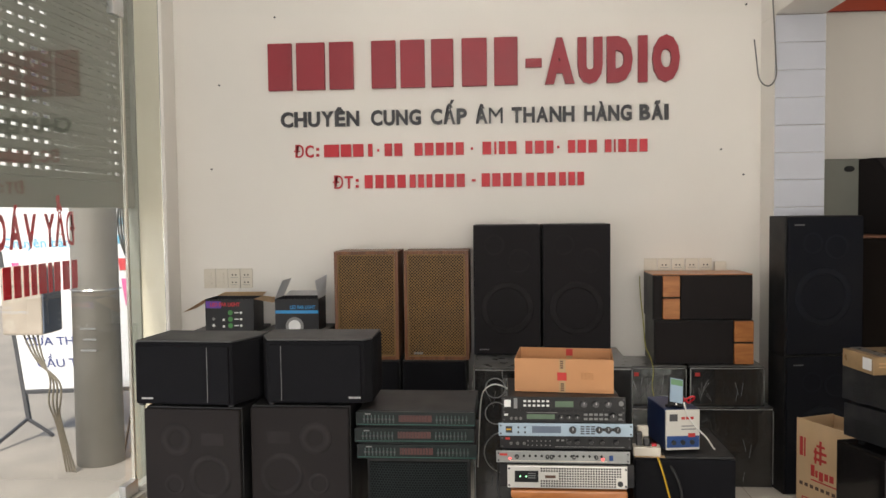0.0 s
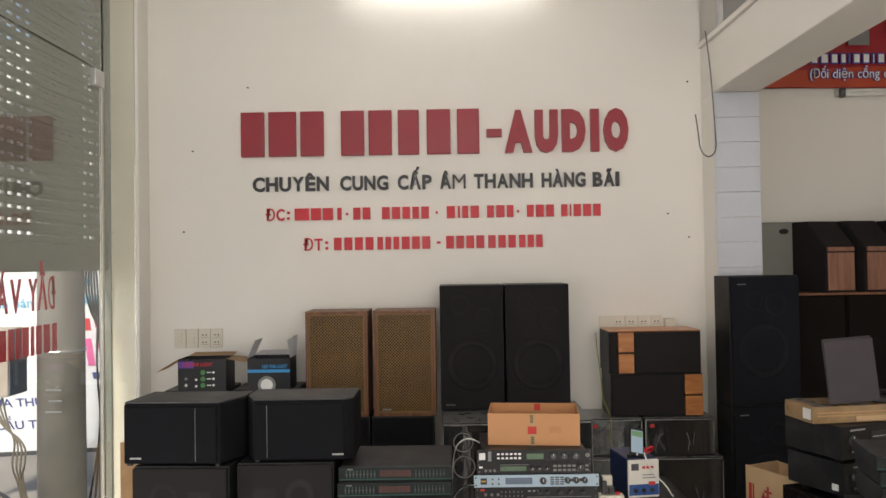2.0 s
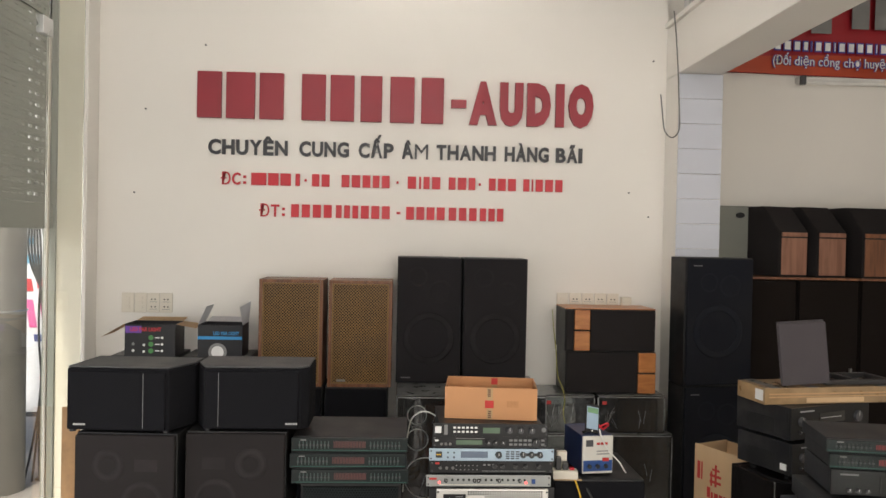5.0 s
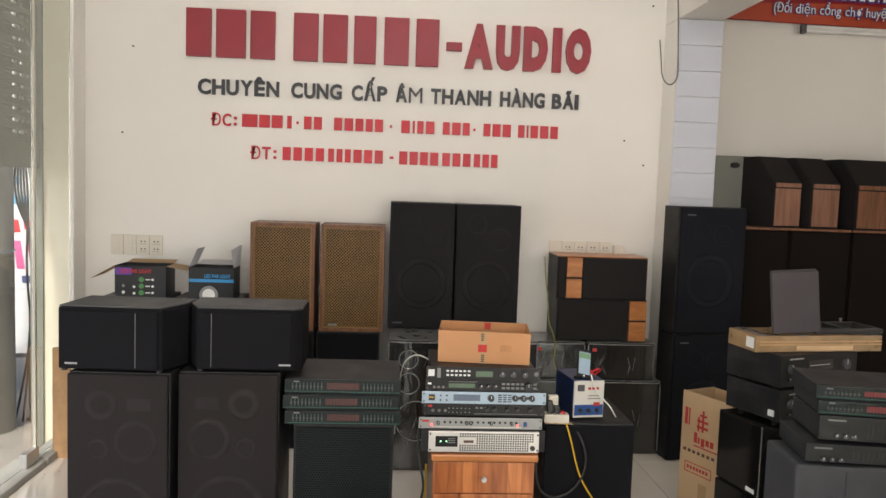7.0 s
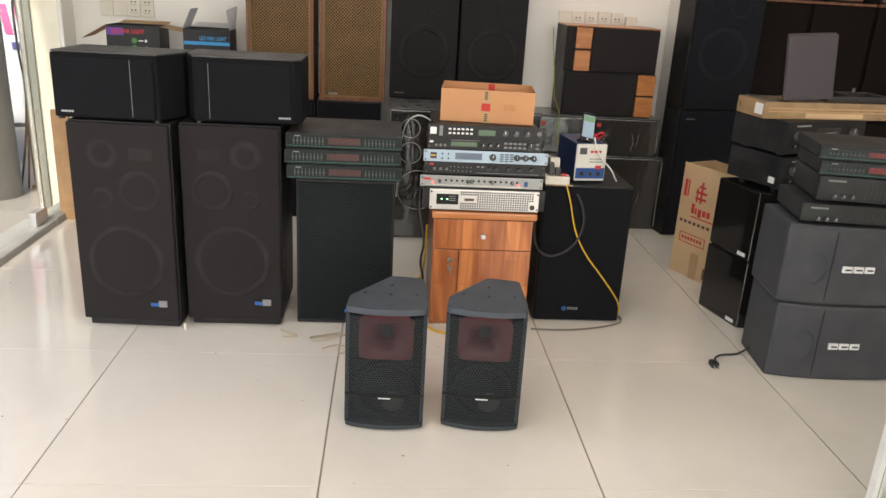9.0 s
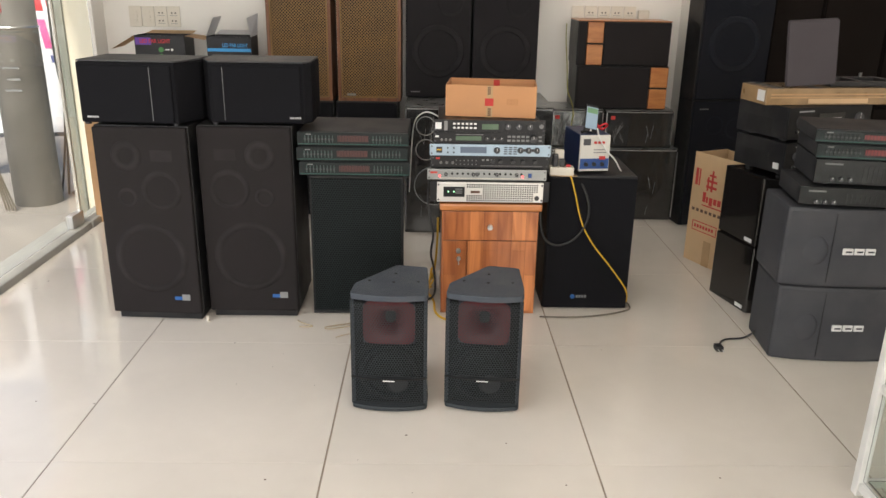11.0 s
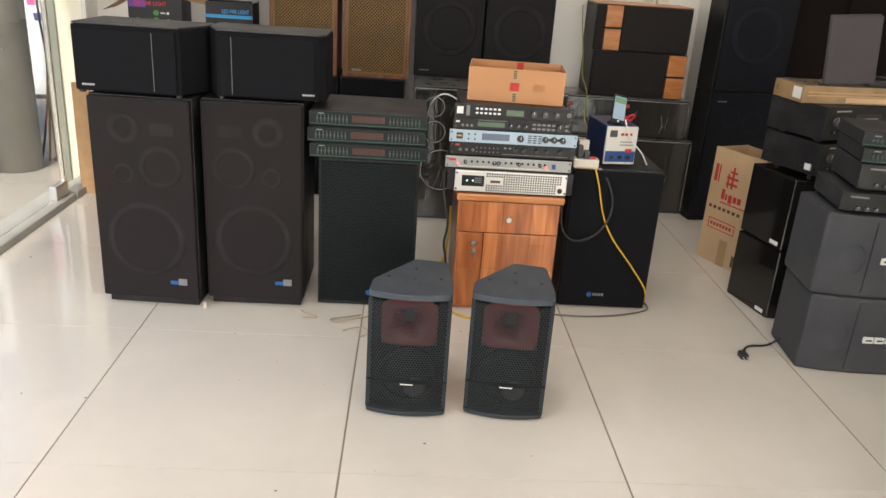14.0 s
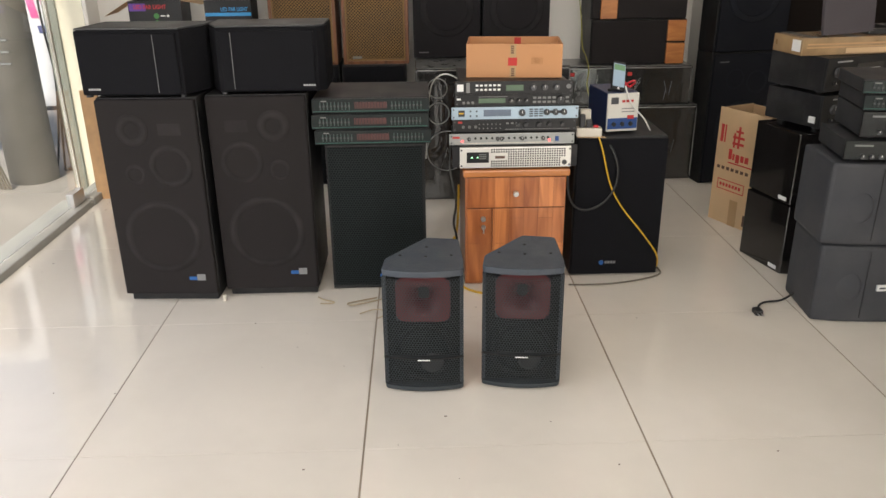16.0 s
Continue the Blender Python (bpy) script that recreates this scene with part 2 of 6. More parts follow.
PSU_FACE = mat("cream_white_case", (0.62, 0.60, 0.55), 0.4, vary=0.04)
PSU_PANEL = mat("blue_panel", (0.015, 0.06, 0.22), 0.4)
YELLOW = mat("yellow_cable", (0.62, 0.36, 0.02), 0.5)
BLACKCABLE = mat("black_cable", (0.015, 0.015, 0.015), 0.5)
WHITECABLE = mat("white_cable", (0.7, 0.69, 0.66), 0.5)
TANCABLE = mat("tan_cable", (0.42, 0.335, 0.22), 0.6)
GREYCABLE = mat("grey_cable", (0.17, 0.145, 0.11), 0.55)
PHONE = mat("black_phone", (0.015, 0.015, 0.017), 0.2)
SCREEN = mat("phone_screen", (0.26, 0.34, 0.42), 0.2, emit=0.15)
SCREENG = mat("phone_picture", (0.14, 0.26, 0.14), 0.2, emit=0.1)
GLOSSFRONT = mat("grey_black_gloss_front", (0.034, 0.031, 0.031), 0.35, vary=0.12, scale=5, coat=0.2)
GLOSSBLACK = mat("gloss_black_lacquer", (0.008, 0.007, 0.007), 0.12, vary=0.1, coat=0.3)
SLATE = mat("slate_grey_plastic", (0.046, 0.048, 0.056), 0.55, vary=0.08, scale=4, bump=0.5, bscale=450, dust=0.08, spec=0.3)
FILM = mat("black_under_stretch_film", (0.019, 0.019, 0.0195), 0.2, vary=0.25, scale=9, bump=2.2, bscale=24, coat=0.8)
# fold lines of the film, their bright glints painted in as pale grey
FILM_RIM = mat("painted_film_glint", (0.26, 0.26, 0.26), 0.22, vary=0.3, scale=20, bump=0.8, bscale=60, coat=0.5)
CHROMERING = mat("dull_ring", (0.15, 0.15, 0.145), 0.35, 0.6)
GREYFOAM = mat("purple_grey_panel", (0.058, 0.050, 0.056), 0.85, vary=0.06, bump=0.4, bscale=500)
CABGREEN = mat("grey_green_steel", (0.17, 0.175, 0.15), 0.5, 0.1, vary=0.06)
BANNER = mat("red_banner_vinyl", (0.30, 0.010, 0.018), 0.45, vary=0.1, scale=2)
BANNER_O = mat("orange_red_banner_vinyl", (0.40, 0.05, 0.014), 0.45, vary=0.15, scale=2)
BANNER_B = mat("blue_banner_print", (0.06, 0.05, 0.30), 0.5)
# strong glow for the added ceiling lamp, which stays out of view
FILL_TUBE = mat("added_fill_tube", (1.0, 0.98, 0.94), 0.4, emit=95.0)
TUBE = mat("lit_tube", (1.0, 0.98, 0.94), 0.4, emit=11.0)
CONCRETE = mat("grey_concrete", (0.36, 0.34, 0.31), 0.85, vary=0.15, scale=5, bump=0.4, bscale=60, dust=0.2)
PAVE = mat("dusty_pavement", (0.28, 0.25, 0.215), 0.85, vary=0.15, scale=3, bump=0.4, bscale=40)
CURBSTONE = mat("grey_threshold_stone", (0.33, 0.32, 0.29), 0.5, vary=0.12, scale=5)
BOARD_W = mat("white_signboard", (0.72, 0.72, 0.74), 0.5, vary=0.06)
PINKINK = mat("pink_print", (0.65, 0.10, 0.30), 0.5)
BLUEINK = mat("light_blue_print", (0.10, 0.40, 0.62), 0.5)
NAVYINK = mat("navy_print", (0.05, 0.07, 0.22), 0.5)
# pale tone of the backdrop house, lightened to carry the street glare
HAZE = mat("glare_pale_backdrop", (0.72, 0.70, 0.67), 0.8, vary=0.15, scale=1.5)
CASEWHITE = mat("white_case_frame", (0.72, 0.71, 0.68), 0.35)


# ---- mesh helpers ----
def bx(x0, x1, y0, y1, z0, z1, bevel=0.0, bm=None, seg=2):
    """A box between two corners, its edges rounded by bevel; added to bm if one is given."""
    b = bmesh.new()
    bmesh.ops.create_cube(b, size=1)
    bmesh.ops.scale(b, vec=(abs(x1 - x0), abs(y1 - y0), abs(z1 - z0)), verts=b.verts)
    bmesh.ops.translate(b, vec=((x0 + x1) / 2, (y0 + y1) / 2, (z0 + z1) / 2), verts=b.verts)
    if bevel:
        bmesh.ops.bevel(b, geom=b.edges[:], offset=bevel, segments=seg, affect="EDGES", profile=0.6)
    return merge(bm, b) if bm is not None else b


def merge(bm, b):
    me = bpy.data.meshes.new("tmp")
    b.to_mesh(me)
    b.free()
    bm.from_mesh(me)
    bpy.data.meshes.remove(me)
    return bm


def prism(points, z0, z1, bevel=0.0, top=None, bm=None):
    """An upright prism over a plan outline (counter-clockwise); top: another outline for its upper end."""
    b = bmesh.new()
    lo = [b.verts.new((x, y, z0)) for x, y in points]
    hi = [b.verts.new((x, y, z1)) for x, y in (top or points)]
    n = len(lo)
    b.faces.new(lo[::-1])
    b.faces.new(hi)
    for i in range(n):
        b.faces.new((lo[i], lo[(i + 1) % n], hi[(i + 1) % n], hi[i]))
    bmesh.ops.recalc_face_normals(b, faces=b.faces)
    if bevel:
        bmesh.ops.bevel(b, geom=b.edges[:], offset=bevel, segments=2, affect="EDGES", profile=0.6)
    return merge(bm, b) if bm is not None else b


def rounded(points, r, n=4):
    """A plan outline with its corners rounded."""
    out = []
    for i, p in enumerate(points):
        a, b = Vector(points[i - 1]), Vector(points[(i + 1) % len(points)])
        p = Vector(p)
        u, v = a - p, b - p
        d = min(r, u.length * 0.45, v.length * 0.45)
        p0, p1 = p + u.normalized() * d, p + v.normalized() * d
        for k in range(n + 1):
            q = k / n
            c = p0 * (1 - q) ** 2 + p * 2 * q * (1 - q) + p1 * q ** 2
            out.append((c.x, c.y))
    return out


def disc(x, y, z, r, depth, axis="y", seg=24, r2=None, bm=None, bevel=0.0):
    """A short cylinder or cone centred at x, y, z, its axis along x, y or z."""
    b = bmesh.new()
    bmesh.ops.create_cone(b, cap_ends=True, segments=seg, radius1=r, radius2=r if r2 is None else r2, depth=depth)
    turn = {"z": Matrix(), "y": Matrix.Rotation(radians(90), 4, "X"), "x": Matrix.Rotation(radians(90), 4, "Y")}[axis]
    bmesh.ops.transform(b, matrix=Matrix.Translation((x, y, z)) @ turn, verts=b.verts)
    if bevel:
        bmesh.ops.bevel(b, geom=b.edges[:], offset=bevel, segments=2, affect="EDGES")
    return merge(bm, b) if bm is not None else b


def ring(x, y, z, r, t, seg=40, tube=6, bm=None, squash=1.0, rz=None):
    """A torus that faces along y."""
    b = bmesh.new()
    loops = []
    for i in range(seg):
        a = 2 * math.pi * i / seg
        loop = []
        for j in range(tube):
            c = 2 * math.pi * j / tube
            q = r + t * math.cos(c)
            loop.append(b.verts.new((x + q * math.cos(a), y + t * squash * math.sin(c), z + (q if rz is None else q * rz) * math.sin(a))))
        loops.append(loop)
    for i in range(seg):
        for j in range(tube):
            b.faces.new((loops[i][j], loops[(i + 1) % seg][j], loops[(i + 1) % seg][(j + 1) % tube], loops[i][(j + 1) % tube]))
    bmesh.ops.recalc_face_normals(b, faces=b.faces)
    return merge(bm, b) if bm is not None else b


def lattice(x0, x1, z0, z1, pitch, hole, sides=6, bulge=0.0, y=0.0, turn=0.0):
    """A perforated sheet that faces -y: cells with a hole each, laid hexagonally or as diamonds."""
    verts, faces = [], []
    six = sides == 6
    dx = pitch
    dz = pitch * (math.sqrt(3) / 2 if six else 0.5)
    rows = int((z1 - z0) / dz)
    cols = int((x1 - x0) / dx)
    w = (x1 - x0) / 2
    mid = (x0 + x1) / 2
    rout = pitch / math.sqrt(3) if six else pitch / 2
    for r in range(rows + 1):
        for c in range(cols + 1):
            cx = x0 + dx * (c + (0.5 if r % 2 else 0.0))
            cz = z0 + dz * r
            if cx > x1 + 1e-6:
                continue
            k = len(verts)
            for rad in (rout, rout * hole):
                for i in range(sides):
                    a = math.pi / 2 + 2 * math.pi * i / sides
                    px = min(max(cx + rad * math.cos(a), x0), x1)
                    pz = min(max(cz + rad * math.sin(a), z0), z1)
                    verts.append((px, y - bulge * (1 - ((px - mid) / w) ** 2), pz))
            for i in range(sides):
                j = (i + 1) % sides
                faces.append((k + i, k + j, k + sides + j, k + sides + i))
    me = bpy.data.meshes.new("lattice")
    me.from_pydata(verts, [], faces)
    me.update()
    return me


def part(name, shape, material, parent, label="", smooth=False):
    """Links a bmesh or mesh as one mesh object under a thing or a part."""
    if isinstance(shape, bpy.types.Mesh):
        me = shape
    else:
        me = bpy.data.meshes.new(name)
        shape.to_mesh(me)
        shape.free()
    if smooth:
        me.polygons.foreach_set("use_smooth", [True] * len(me.polygons))
    if not me.materials:
        me.materials.append(material)
    ob = new(name, me)
    ob.parent = parent
    if label:
        ob["label"] = label
    return ob


def thing(name, label, category, x=0, y=0, z=0, rz=0, group="", rx=0, ry=0):
    ob = new(name)
    ob.empty_display_size = 0.1
    ob.matrix_world = pose(x, y, z, rx, ry, rz)
    return tagged(ob, label, category, group)


def setting(name, shape, material, label, category, parent=None):
    ob = part(name, shape, material, parent)
    return tagged(ob, label, category, kind="structure")


def tube(points, r, cyclic=False, res=6):
    """A cable or bar along a smooth line, as a mesh."""
    cu = bpy.data.curves.new("line", "CURVE")
    cu.dimensions, cu.bevel_depth, cu.bevel_resolution, cu.resolution_u, cu.use_fill_caps = "3D", r, 2, res, True
    sp = cu.splines.new("NURBS" if len(points) > 2 else "POLY")
    sp.points.add(len(points) - 1)
    for p, q in zip(sp.points, points):
        p.co = (*q, 1)
    sp.use_endpoint_u, sp.order_u, sp.use_cyclic_u = True, 3, cyclic
    ob = bpy.data.objects.new("line", cu)
    scene.collection.objects.link(ob)
    me = bpy.data.meshes.new_from_object(ob.evaluated_get(bpy.context.evaluated_depsgraph_get()))
    bpy.data.objects.remove(ob)
    bpy.data.curves.remove(cu)
    me.polygons.foreach_set("use_smooth", [True] * len(me.polygons))
    me.materials.clear()
    return me


def letters(text, x0, x1, z, cap, depth, bold=0.0, mirror=False):
    """Raised letters on a plane that faces -y: from x0 to x1, standing on z, with capitals cap high."""
    def raw(body):
        cu = bpy.data.curves.new("text", "FONT")
        cu.body, cu.size, cu.extrude, cu.offset, cu.resolution_u = body, 1.0, 0.1, bold, 3
        ob = bpy.data.objects.new("text", cu)
        scene.collection.objects.link(ob)
        me = bpy.data.meshes.new_from_object(ob.evaluated_get(bpy.context.evaluated_depsgraph_get()))
        bpy.data.objects.remove(ob)
        bpy.data.curves.remove(cu)
        co = np.empty(len(me.vertices) * 3)
        me.vertices.foreach_get("co", co)
        return me, co.reshape(-1, 3)
    ref, rc = raw("H")
    bpy.data.meshes.remove(ref)
    me, c = raw(text)
    high, low = rc[:, 1].max(), rc[:, 1].min()
    lo, hi = c[:, 0].min(), c[:, 0].max()
    out = np.empty_like(c)
    u = (c[:, 0] - lo) / (hi - lo)
    out[:, 0] = x0 + (1 - u if mirror else u) * (x1 - x0)
    out[:, 1] = -(c[:, 2] + 0.1) / 0.2 * depth
    out[:, 2] = z + (c[:, 1] - low) / (high - low) * cap
    me.vertices.foreach_set("co", out.ravel())
    me.update()
    me.materials.clear()
    return me


# ---- structure ----
WY = 4.613
setting("wall_back", bx(-1.984, 1.456, WY, WY + 0.2, -0.02, 3.7), WALL, "white painted back wall with raised lettering", "wall")
setting("wall_back_right_room", bx(1.70, 5.0, 5.05, 5.25, -0.02, 3.7), WALL, "plain off-white wall of the side room", "wall")
setting("wall_right", bx(5.0, 5.2, -4.2, 5.25, -0.02, 3.7), WALL, "plain white end wall", "wall")
setting("wall_front", bx(-2.4, 5.2, -4.2, -4.0, -0.02, 3.7), WALL, "plain white wall behind", "wall")
setting("ceiling", bx(-2.4, 5.2, -4.2, 5.25, 3.7, 3.85), CEIL, "plain white ceiling", "ceiling")
pillar = setting("pillar", bx(1.456, 1.722, 4.396, 5.05, -0.02, 2.545), WALL, "white pillar faced with pale grey tiles", "pillar")
beam = setting("beam", bx(1.456, 1.722, -4.0, 5.05, 2.547, 2.86, 0.006), WALL, "white plastered beam over the wide opening", "beam")
setting("trim_beam_moulding", bx(1.436, 1.742, -4.0, WY - 0.002, 2.862, 2.892, 0.006), WALL, "thin white moulding on top of the beam", "trim")
# glazed transom over the beam
trans = tagged(new("window_1"), "white framed glazing above the beam", "window", kind="structure")
trans.location = (1.58, 0, 2.894)
part("window_frame", bx(-0.03, 0.03, -3.99, 4.6, 0.0, 0.05, 0.004), CASEWHITE, trans)
part("window_frame", bx(-0.025, 0.025, 4.582, 4.611, 0.052, 0.8, 0.003), CASEWHITE, trans)
for k in range(12):
    part("window_frame", bx(-0.025, 0.025, 4.54 - 0.72 * k, 4.58 - 0.72 * k, 0.052, 0.8, 0.004), CASEWHITE, trans)
# panes in one even opaque grey
for k in range(11):
    part("pane", bx(-0.004, 0.004, 4.54 - 0.72 * (k + 1) + 0.042, 4.538 - 0.72 * k, 0.052, 0.8), mat("opaque_grey_pane", (0.32, 0.31, 0.30), 0.35), trans)
setting("wall_over_pillar", bx(1.456, 1.70, 4.85, 5.05, 2.862, 3.7), WALL, "plain white wall above the pillar", "wall")
# corner column and facade on the street side
setting("wall_left_end", bx(-2.19, -1.986, 4.42, WY + 0.2, -0.12, 3.7, 0.004), CREAM, "cream painted end of the thick street wall beside the glass", "wall")
setting("trim_corner", bx(-1.9855, -1.962, 4.416, 4.50, -0.02, 3.7, 0.006), WALL, "white moulded strip in the corner", "trim")
setting("trim_corner_inner", bx(-1.9855, -1.974, 4.502, WY - 0.001, -0.02, 3.7, 0.003), WALL, "white plaster strip in the corner", "trim")
setting("facade_header", bx(-2.36, -1.96, -4.0, 4.415, 3.2, 3.7), WALL, "plain wall over the shutter", "wall")
setting("threshold", bx(-2.10, -1.93, -4.0, 3.985, -0.03, 0.035, 0.008), CURBSTONE, "worn grey stone threshold under the glass", "threshold")
setting("trim_threshold_end", bx(-2.05, -1.925, 3.99, 4.415, -0.02, 0.04, 0.008), CURBSTONE, "worn grey stone footing of the column", "trim")

door = tagged(new("door_1"), "tall clear glass door panel in the street front", "glass door", kind="structure")
door.location = (-1.985, 0, 0)
pn = part("pane", bx(-0.006, 0.006, 2.75, 3.955, 0.04, 2.62, 0.002), GLASS, door)
pn.visible_shadow = False
part("door_stile", bx(-0.012, 0.012, 3.957, 3.975, 0.04, 2.62, 0.002), ALU, door)
part("clamp", bx(-0.022, 0.022, 3.86, 3.97, 2.53, 2.62, 0.004), STEEL, door, "square steel patch fitting")
part("clamp", bx(-0.022, 0.022, 3.83, 3.972, 0.037, 0.11, 0.004), STEEL, door, "steel floor patch fitting")
g2 = tagged(new("window_2"), "clear glass panel of the street front", "window", kind="structure")
g2.location = (-1.985, 0, 0)
pn = part("pane", bx(-0.006, 0.006, 2.40, 2.745, 0.04, 2.62, 0.002), GLASS, g2)
pn.visible_shadow = False
tr = tagged(new("window_3"), "clear glass strip above the door", "window", kind="structure")
tr.location = (-1.985, 0, 0)
pn = part("pane", bx(-0.006, 0.006, 2.40, 3.97, 2.63, 3.19, 0.002), GLASS, tr)
pn.visible_shadow = False

g4 = tagged(new("window_4"), "narrow fixed glass panel beside the door", "window", kind="structure")
g4.location = (-1.985, 0, 0)
pn = part("pane", bx(-0.006, 0.006, 3.985, 4.412, 0.045, 3.19, 0.002), GLASS, g4)
pn.visible_shadow = False

# mirrored red lettering stuck to the outside of the glass, read from the street
deco = thing("glass_lettering", "red stick-on lettering on the street side of the glass", "lettering", -1.994, 3.48, 0, 90)
for c_, a, b in (("Đ", -0.072, -0.004), ("Ẩ", -0.165, -0.080), ("Y", -0.242, -0.165), ("V", -0.385, -0.300), ("À", -0.485, -0.403), ("O", -0.580, -0.505)):
    part("letter", letters(c_, a, b, 1.375, 0.145, 0.002, 0.0 if c_ == "Đ" else 0.03, True), REDSIGN, deco)
for a, b in ((-0.045, 0.012), (-0.120, -0.053), (-0.185, -0.127), (-0.230, -0.190), (-0.300, -0.235), (-0.353, -0.304), (-0.406, -0.358), (-0.470, -0.412), (-0.540, -0.477)):
    part("letter", bx(a + 0.006, b - 0.006, -0.002, 0, 1.177, 1.307), REDSIGN, deco)

# roller shutter half down, outside the glass
sh = tagged(new("shutter"), "grey-green steel roller shutter, half lowered, with rows of slots", "roller shutter", kind="structure")
sh.location = (-2.17, 0, 0)
PITCH = 0.0605
solid = bx(-0.010, 0.010, -4.0, 4.4, 0.0, 0.036, 0.004)
bx(-0.006, 0.006, -4.0, 2.2, 0.036, PITCH - 0.001, 0, solid)
bx(-0.006, 0.006, 2.2, 4.4, 0.052, PITCH - 0.001, 0, solid)
for k in range(25):
    bx(-0.006, 0.006, 2.2 + 0.082 * k, 2.2 + 0.082 * k + 0.030, 0.036, 0.052, 0, solid)
bx(-0.006, 0.006, 3.60, 4.12, 0.0405, 0.052, 0, solid)
bx(-0.006, 0.006, 4.25, 4.285, 0.036, 0.052, 0, solid)
bx(-0.006, 0.006, 4.31, 4.4, 0.036, 0.052, 0, solid)
first = None
for k in range(31):
    if first is None:
        o = part("slat", solid, SHUTTER, sh)
        first = o.data
    else:
        o = part("slat", first, SHUTTER, sh)
    o.location = (0, 0, 1.695 + PITCH * k)
part("bottom_rail", bx(-0.022, 0.022, -4.0, 4.4, 1.55, 1.694, 0.006), SHUTTER, sh)
setting("trim_shutter_guide", bx(-2.205, -2.135, 4.402, 4.419, -0.12, 3.3, 0.003), SHUTTER, "grey-green steel guide rail of the shutter", "trim")

# ---- raised wall sign ----
sign = thing("wall_sign", "raised maroon, black and red lettering on the white wall", "sign", 0, WY - 0.001, 0)


def sx(px):
    return float(np.interp(px, (342, 527, 791, 1043), (-1.398, -0.779, 0.124, 0.997)))


for a, b in ((342, 387), (393, 446), (452, 497), (527, 571), (577, 621), (630, 670), (682, 727), (737, 779)):
    part("letter_bar", bx(sx(a) + 0.004, sx(b) - 0.004, -0.03, 0, 2.236, 2.512, 0.004), MAROON, sign)
part("hyphen", bx(sx(791), sx(818), -0.03, 0, 2.335, 2.385, 0.003), MAROON, sign)
for ch, a, b in (("A", 823, 872), ("U", 877, 918), ("D", 925, 967), ("I", 976, 991), ("O", 999, 1043)):
    part("letter", letters(ch, sx(a), sx(b), 2.236, 0.262, 0.03, 0.085), MAROON, sign)
WIDE = dict(C=0.72, H=0.72, U=0.70, Y=0.70, Ê=0.60, N=0.73, G=0.75, P=0.65, Ấ=0.74, Â=0.74, A=0.74, À=0.74, Ã=0.74, M=0.88, T=0.64, B=0.69, I=0.26)
for w_, a, b in (("CHUYÊN", 363, 504), ("CUNG", 525, 612), ("CẤP", 629, 691), ("ÂM", 706, 752), ("THANH", 767, 872), ("HÀNG", 888, 966), ("BÃI", 979, 1026)):
    x_, gap = sx(a), 0.09
    step = (sx(b) - x_) / (sum(WIDE[c_] for c_ in w_) + gap * (len(w_) - 1))
    for c_ in w_:
        n_ = step * WIDE[c_]
        part("letter", letters(c_, x_, x_ + n_, 2.020, 0.090, 0.015, 0.0 if c_ == "M" else 0.034), BLACKSIGN, sign)
        x_ += n_ + step * gap
for c_, a, b in (("Đ", 386, 403), ("C", 406, 421)):
    part("letter", letters(c_, sx(a), sx(b), 1.84, 0.072, 0.012, 0.0 if c_ == "Đ" else 0.02), REDSIGN, sign)
for z_ in (1.845, 1.88):
    part("colon_dot", bx(sx(426), sx(431), -0.012, 0, z_, z_ + 0.016, 0.001), REDSIGN, sign)
bars = [(440, 468), (470, 490), (492, 512), (519, 528), (535, 540), (548, 562), (565, 580), (600, 615), (618, 634), (637, 652), (655, 668), (671, 686), (697, 702), (717, 733), (737, 742), (745, 757), (760, 776), (790, 803), (806, 822), (825, 838), (843, 848), (861, 874), (877, 892), (895, 910), (922, 934), (937, 941), (944, 958), (961, 976), (979, 993)]
for a, b in bars:
    flat = b - a < 7 and a in (535, 697, 843)
    part("letter_bar", bx(sx(a), sx(b) - 0.004, -0.012, 0, 1.868 if flat else 1.84, 1.883 if flat else 1.914, 0.002), REDSIGN, sign)
for c_, a, b in (("Đ", 455, 473), ("T", 476, 491)):
    part("letter", letters(c_, sx(a), sx(b), 1.652, 0.074, 0.012, 0.0 if c_ == "Đ" else 0.02), REDSIGN, sign)
for z_ in (1.657, 1.692):
    part("colon_dot", bx(sx(496), sx(501), -0.012, 0, z_, z_ + 0.016, 0.001), REDSIGN, sign)
for a, b in [(512 + 19.2 * k, 527 + 19.2 * k) for k in range(4)] + [(591 + 14.5 * k, 602 + 14.5 * k) for k in range(3)] + [(635 + 18.5 * k, 650 + 18.5 * k) for k in range(3)] + [(698, 706)] + [(715 + 18.2 * k, 730 + 18.2 * k) for k in range(4)] + [(791 + 18 * k, 805 + 18 * k) for k in range(3)] + [(846 + 15.2 * k, 858 + 15.2 * k) for k in range(3)]:
    flat = a == 698
    part("letter_bar", bx(sx(a), sx(b) - 0.003, -0.012, 0, 1.683 if flat else 1.652, 1.697 if flat else 1.73, 0.002), REDSIGN, sign)

# nails left in the wall
for x, z in ((1.234, 1.846), (-1.353, 2.671), (1.36, 1.70), (-1.70, 2.28), (-1.76, 1.78), (1.37, 2.66)):
    nail = thing("nail", "small dark nail in the white wall", "nail", x, WY, z, group="nails in the wall")
    part("shank", disc(0, -0.006, 0, 0.005, 0.012, "y", 8), BLACKSIGN, nail)


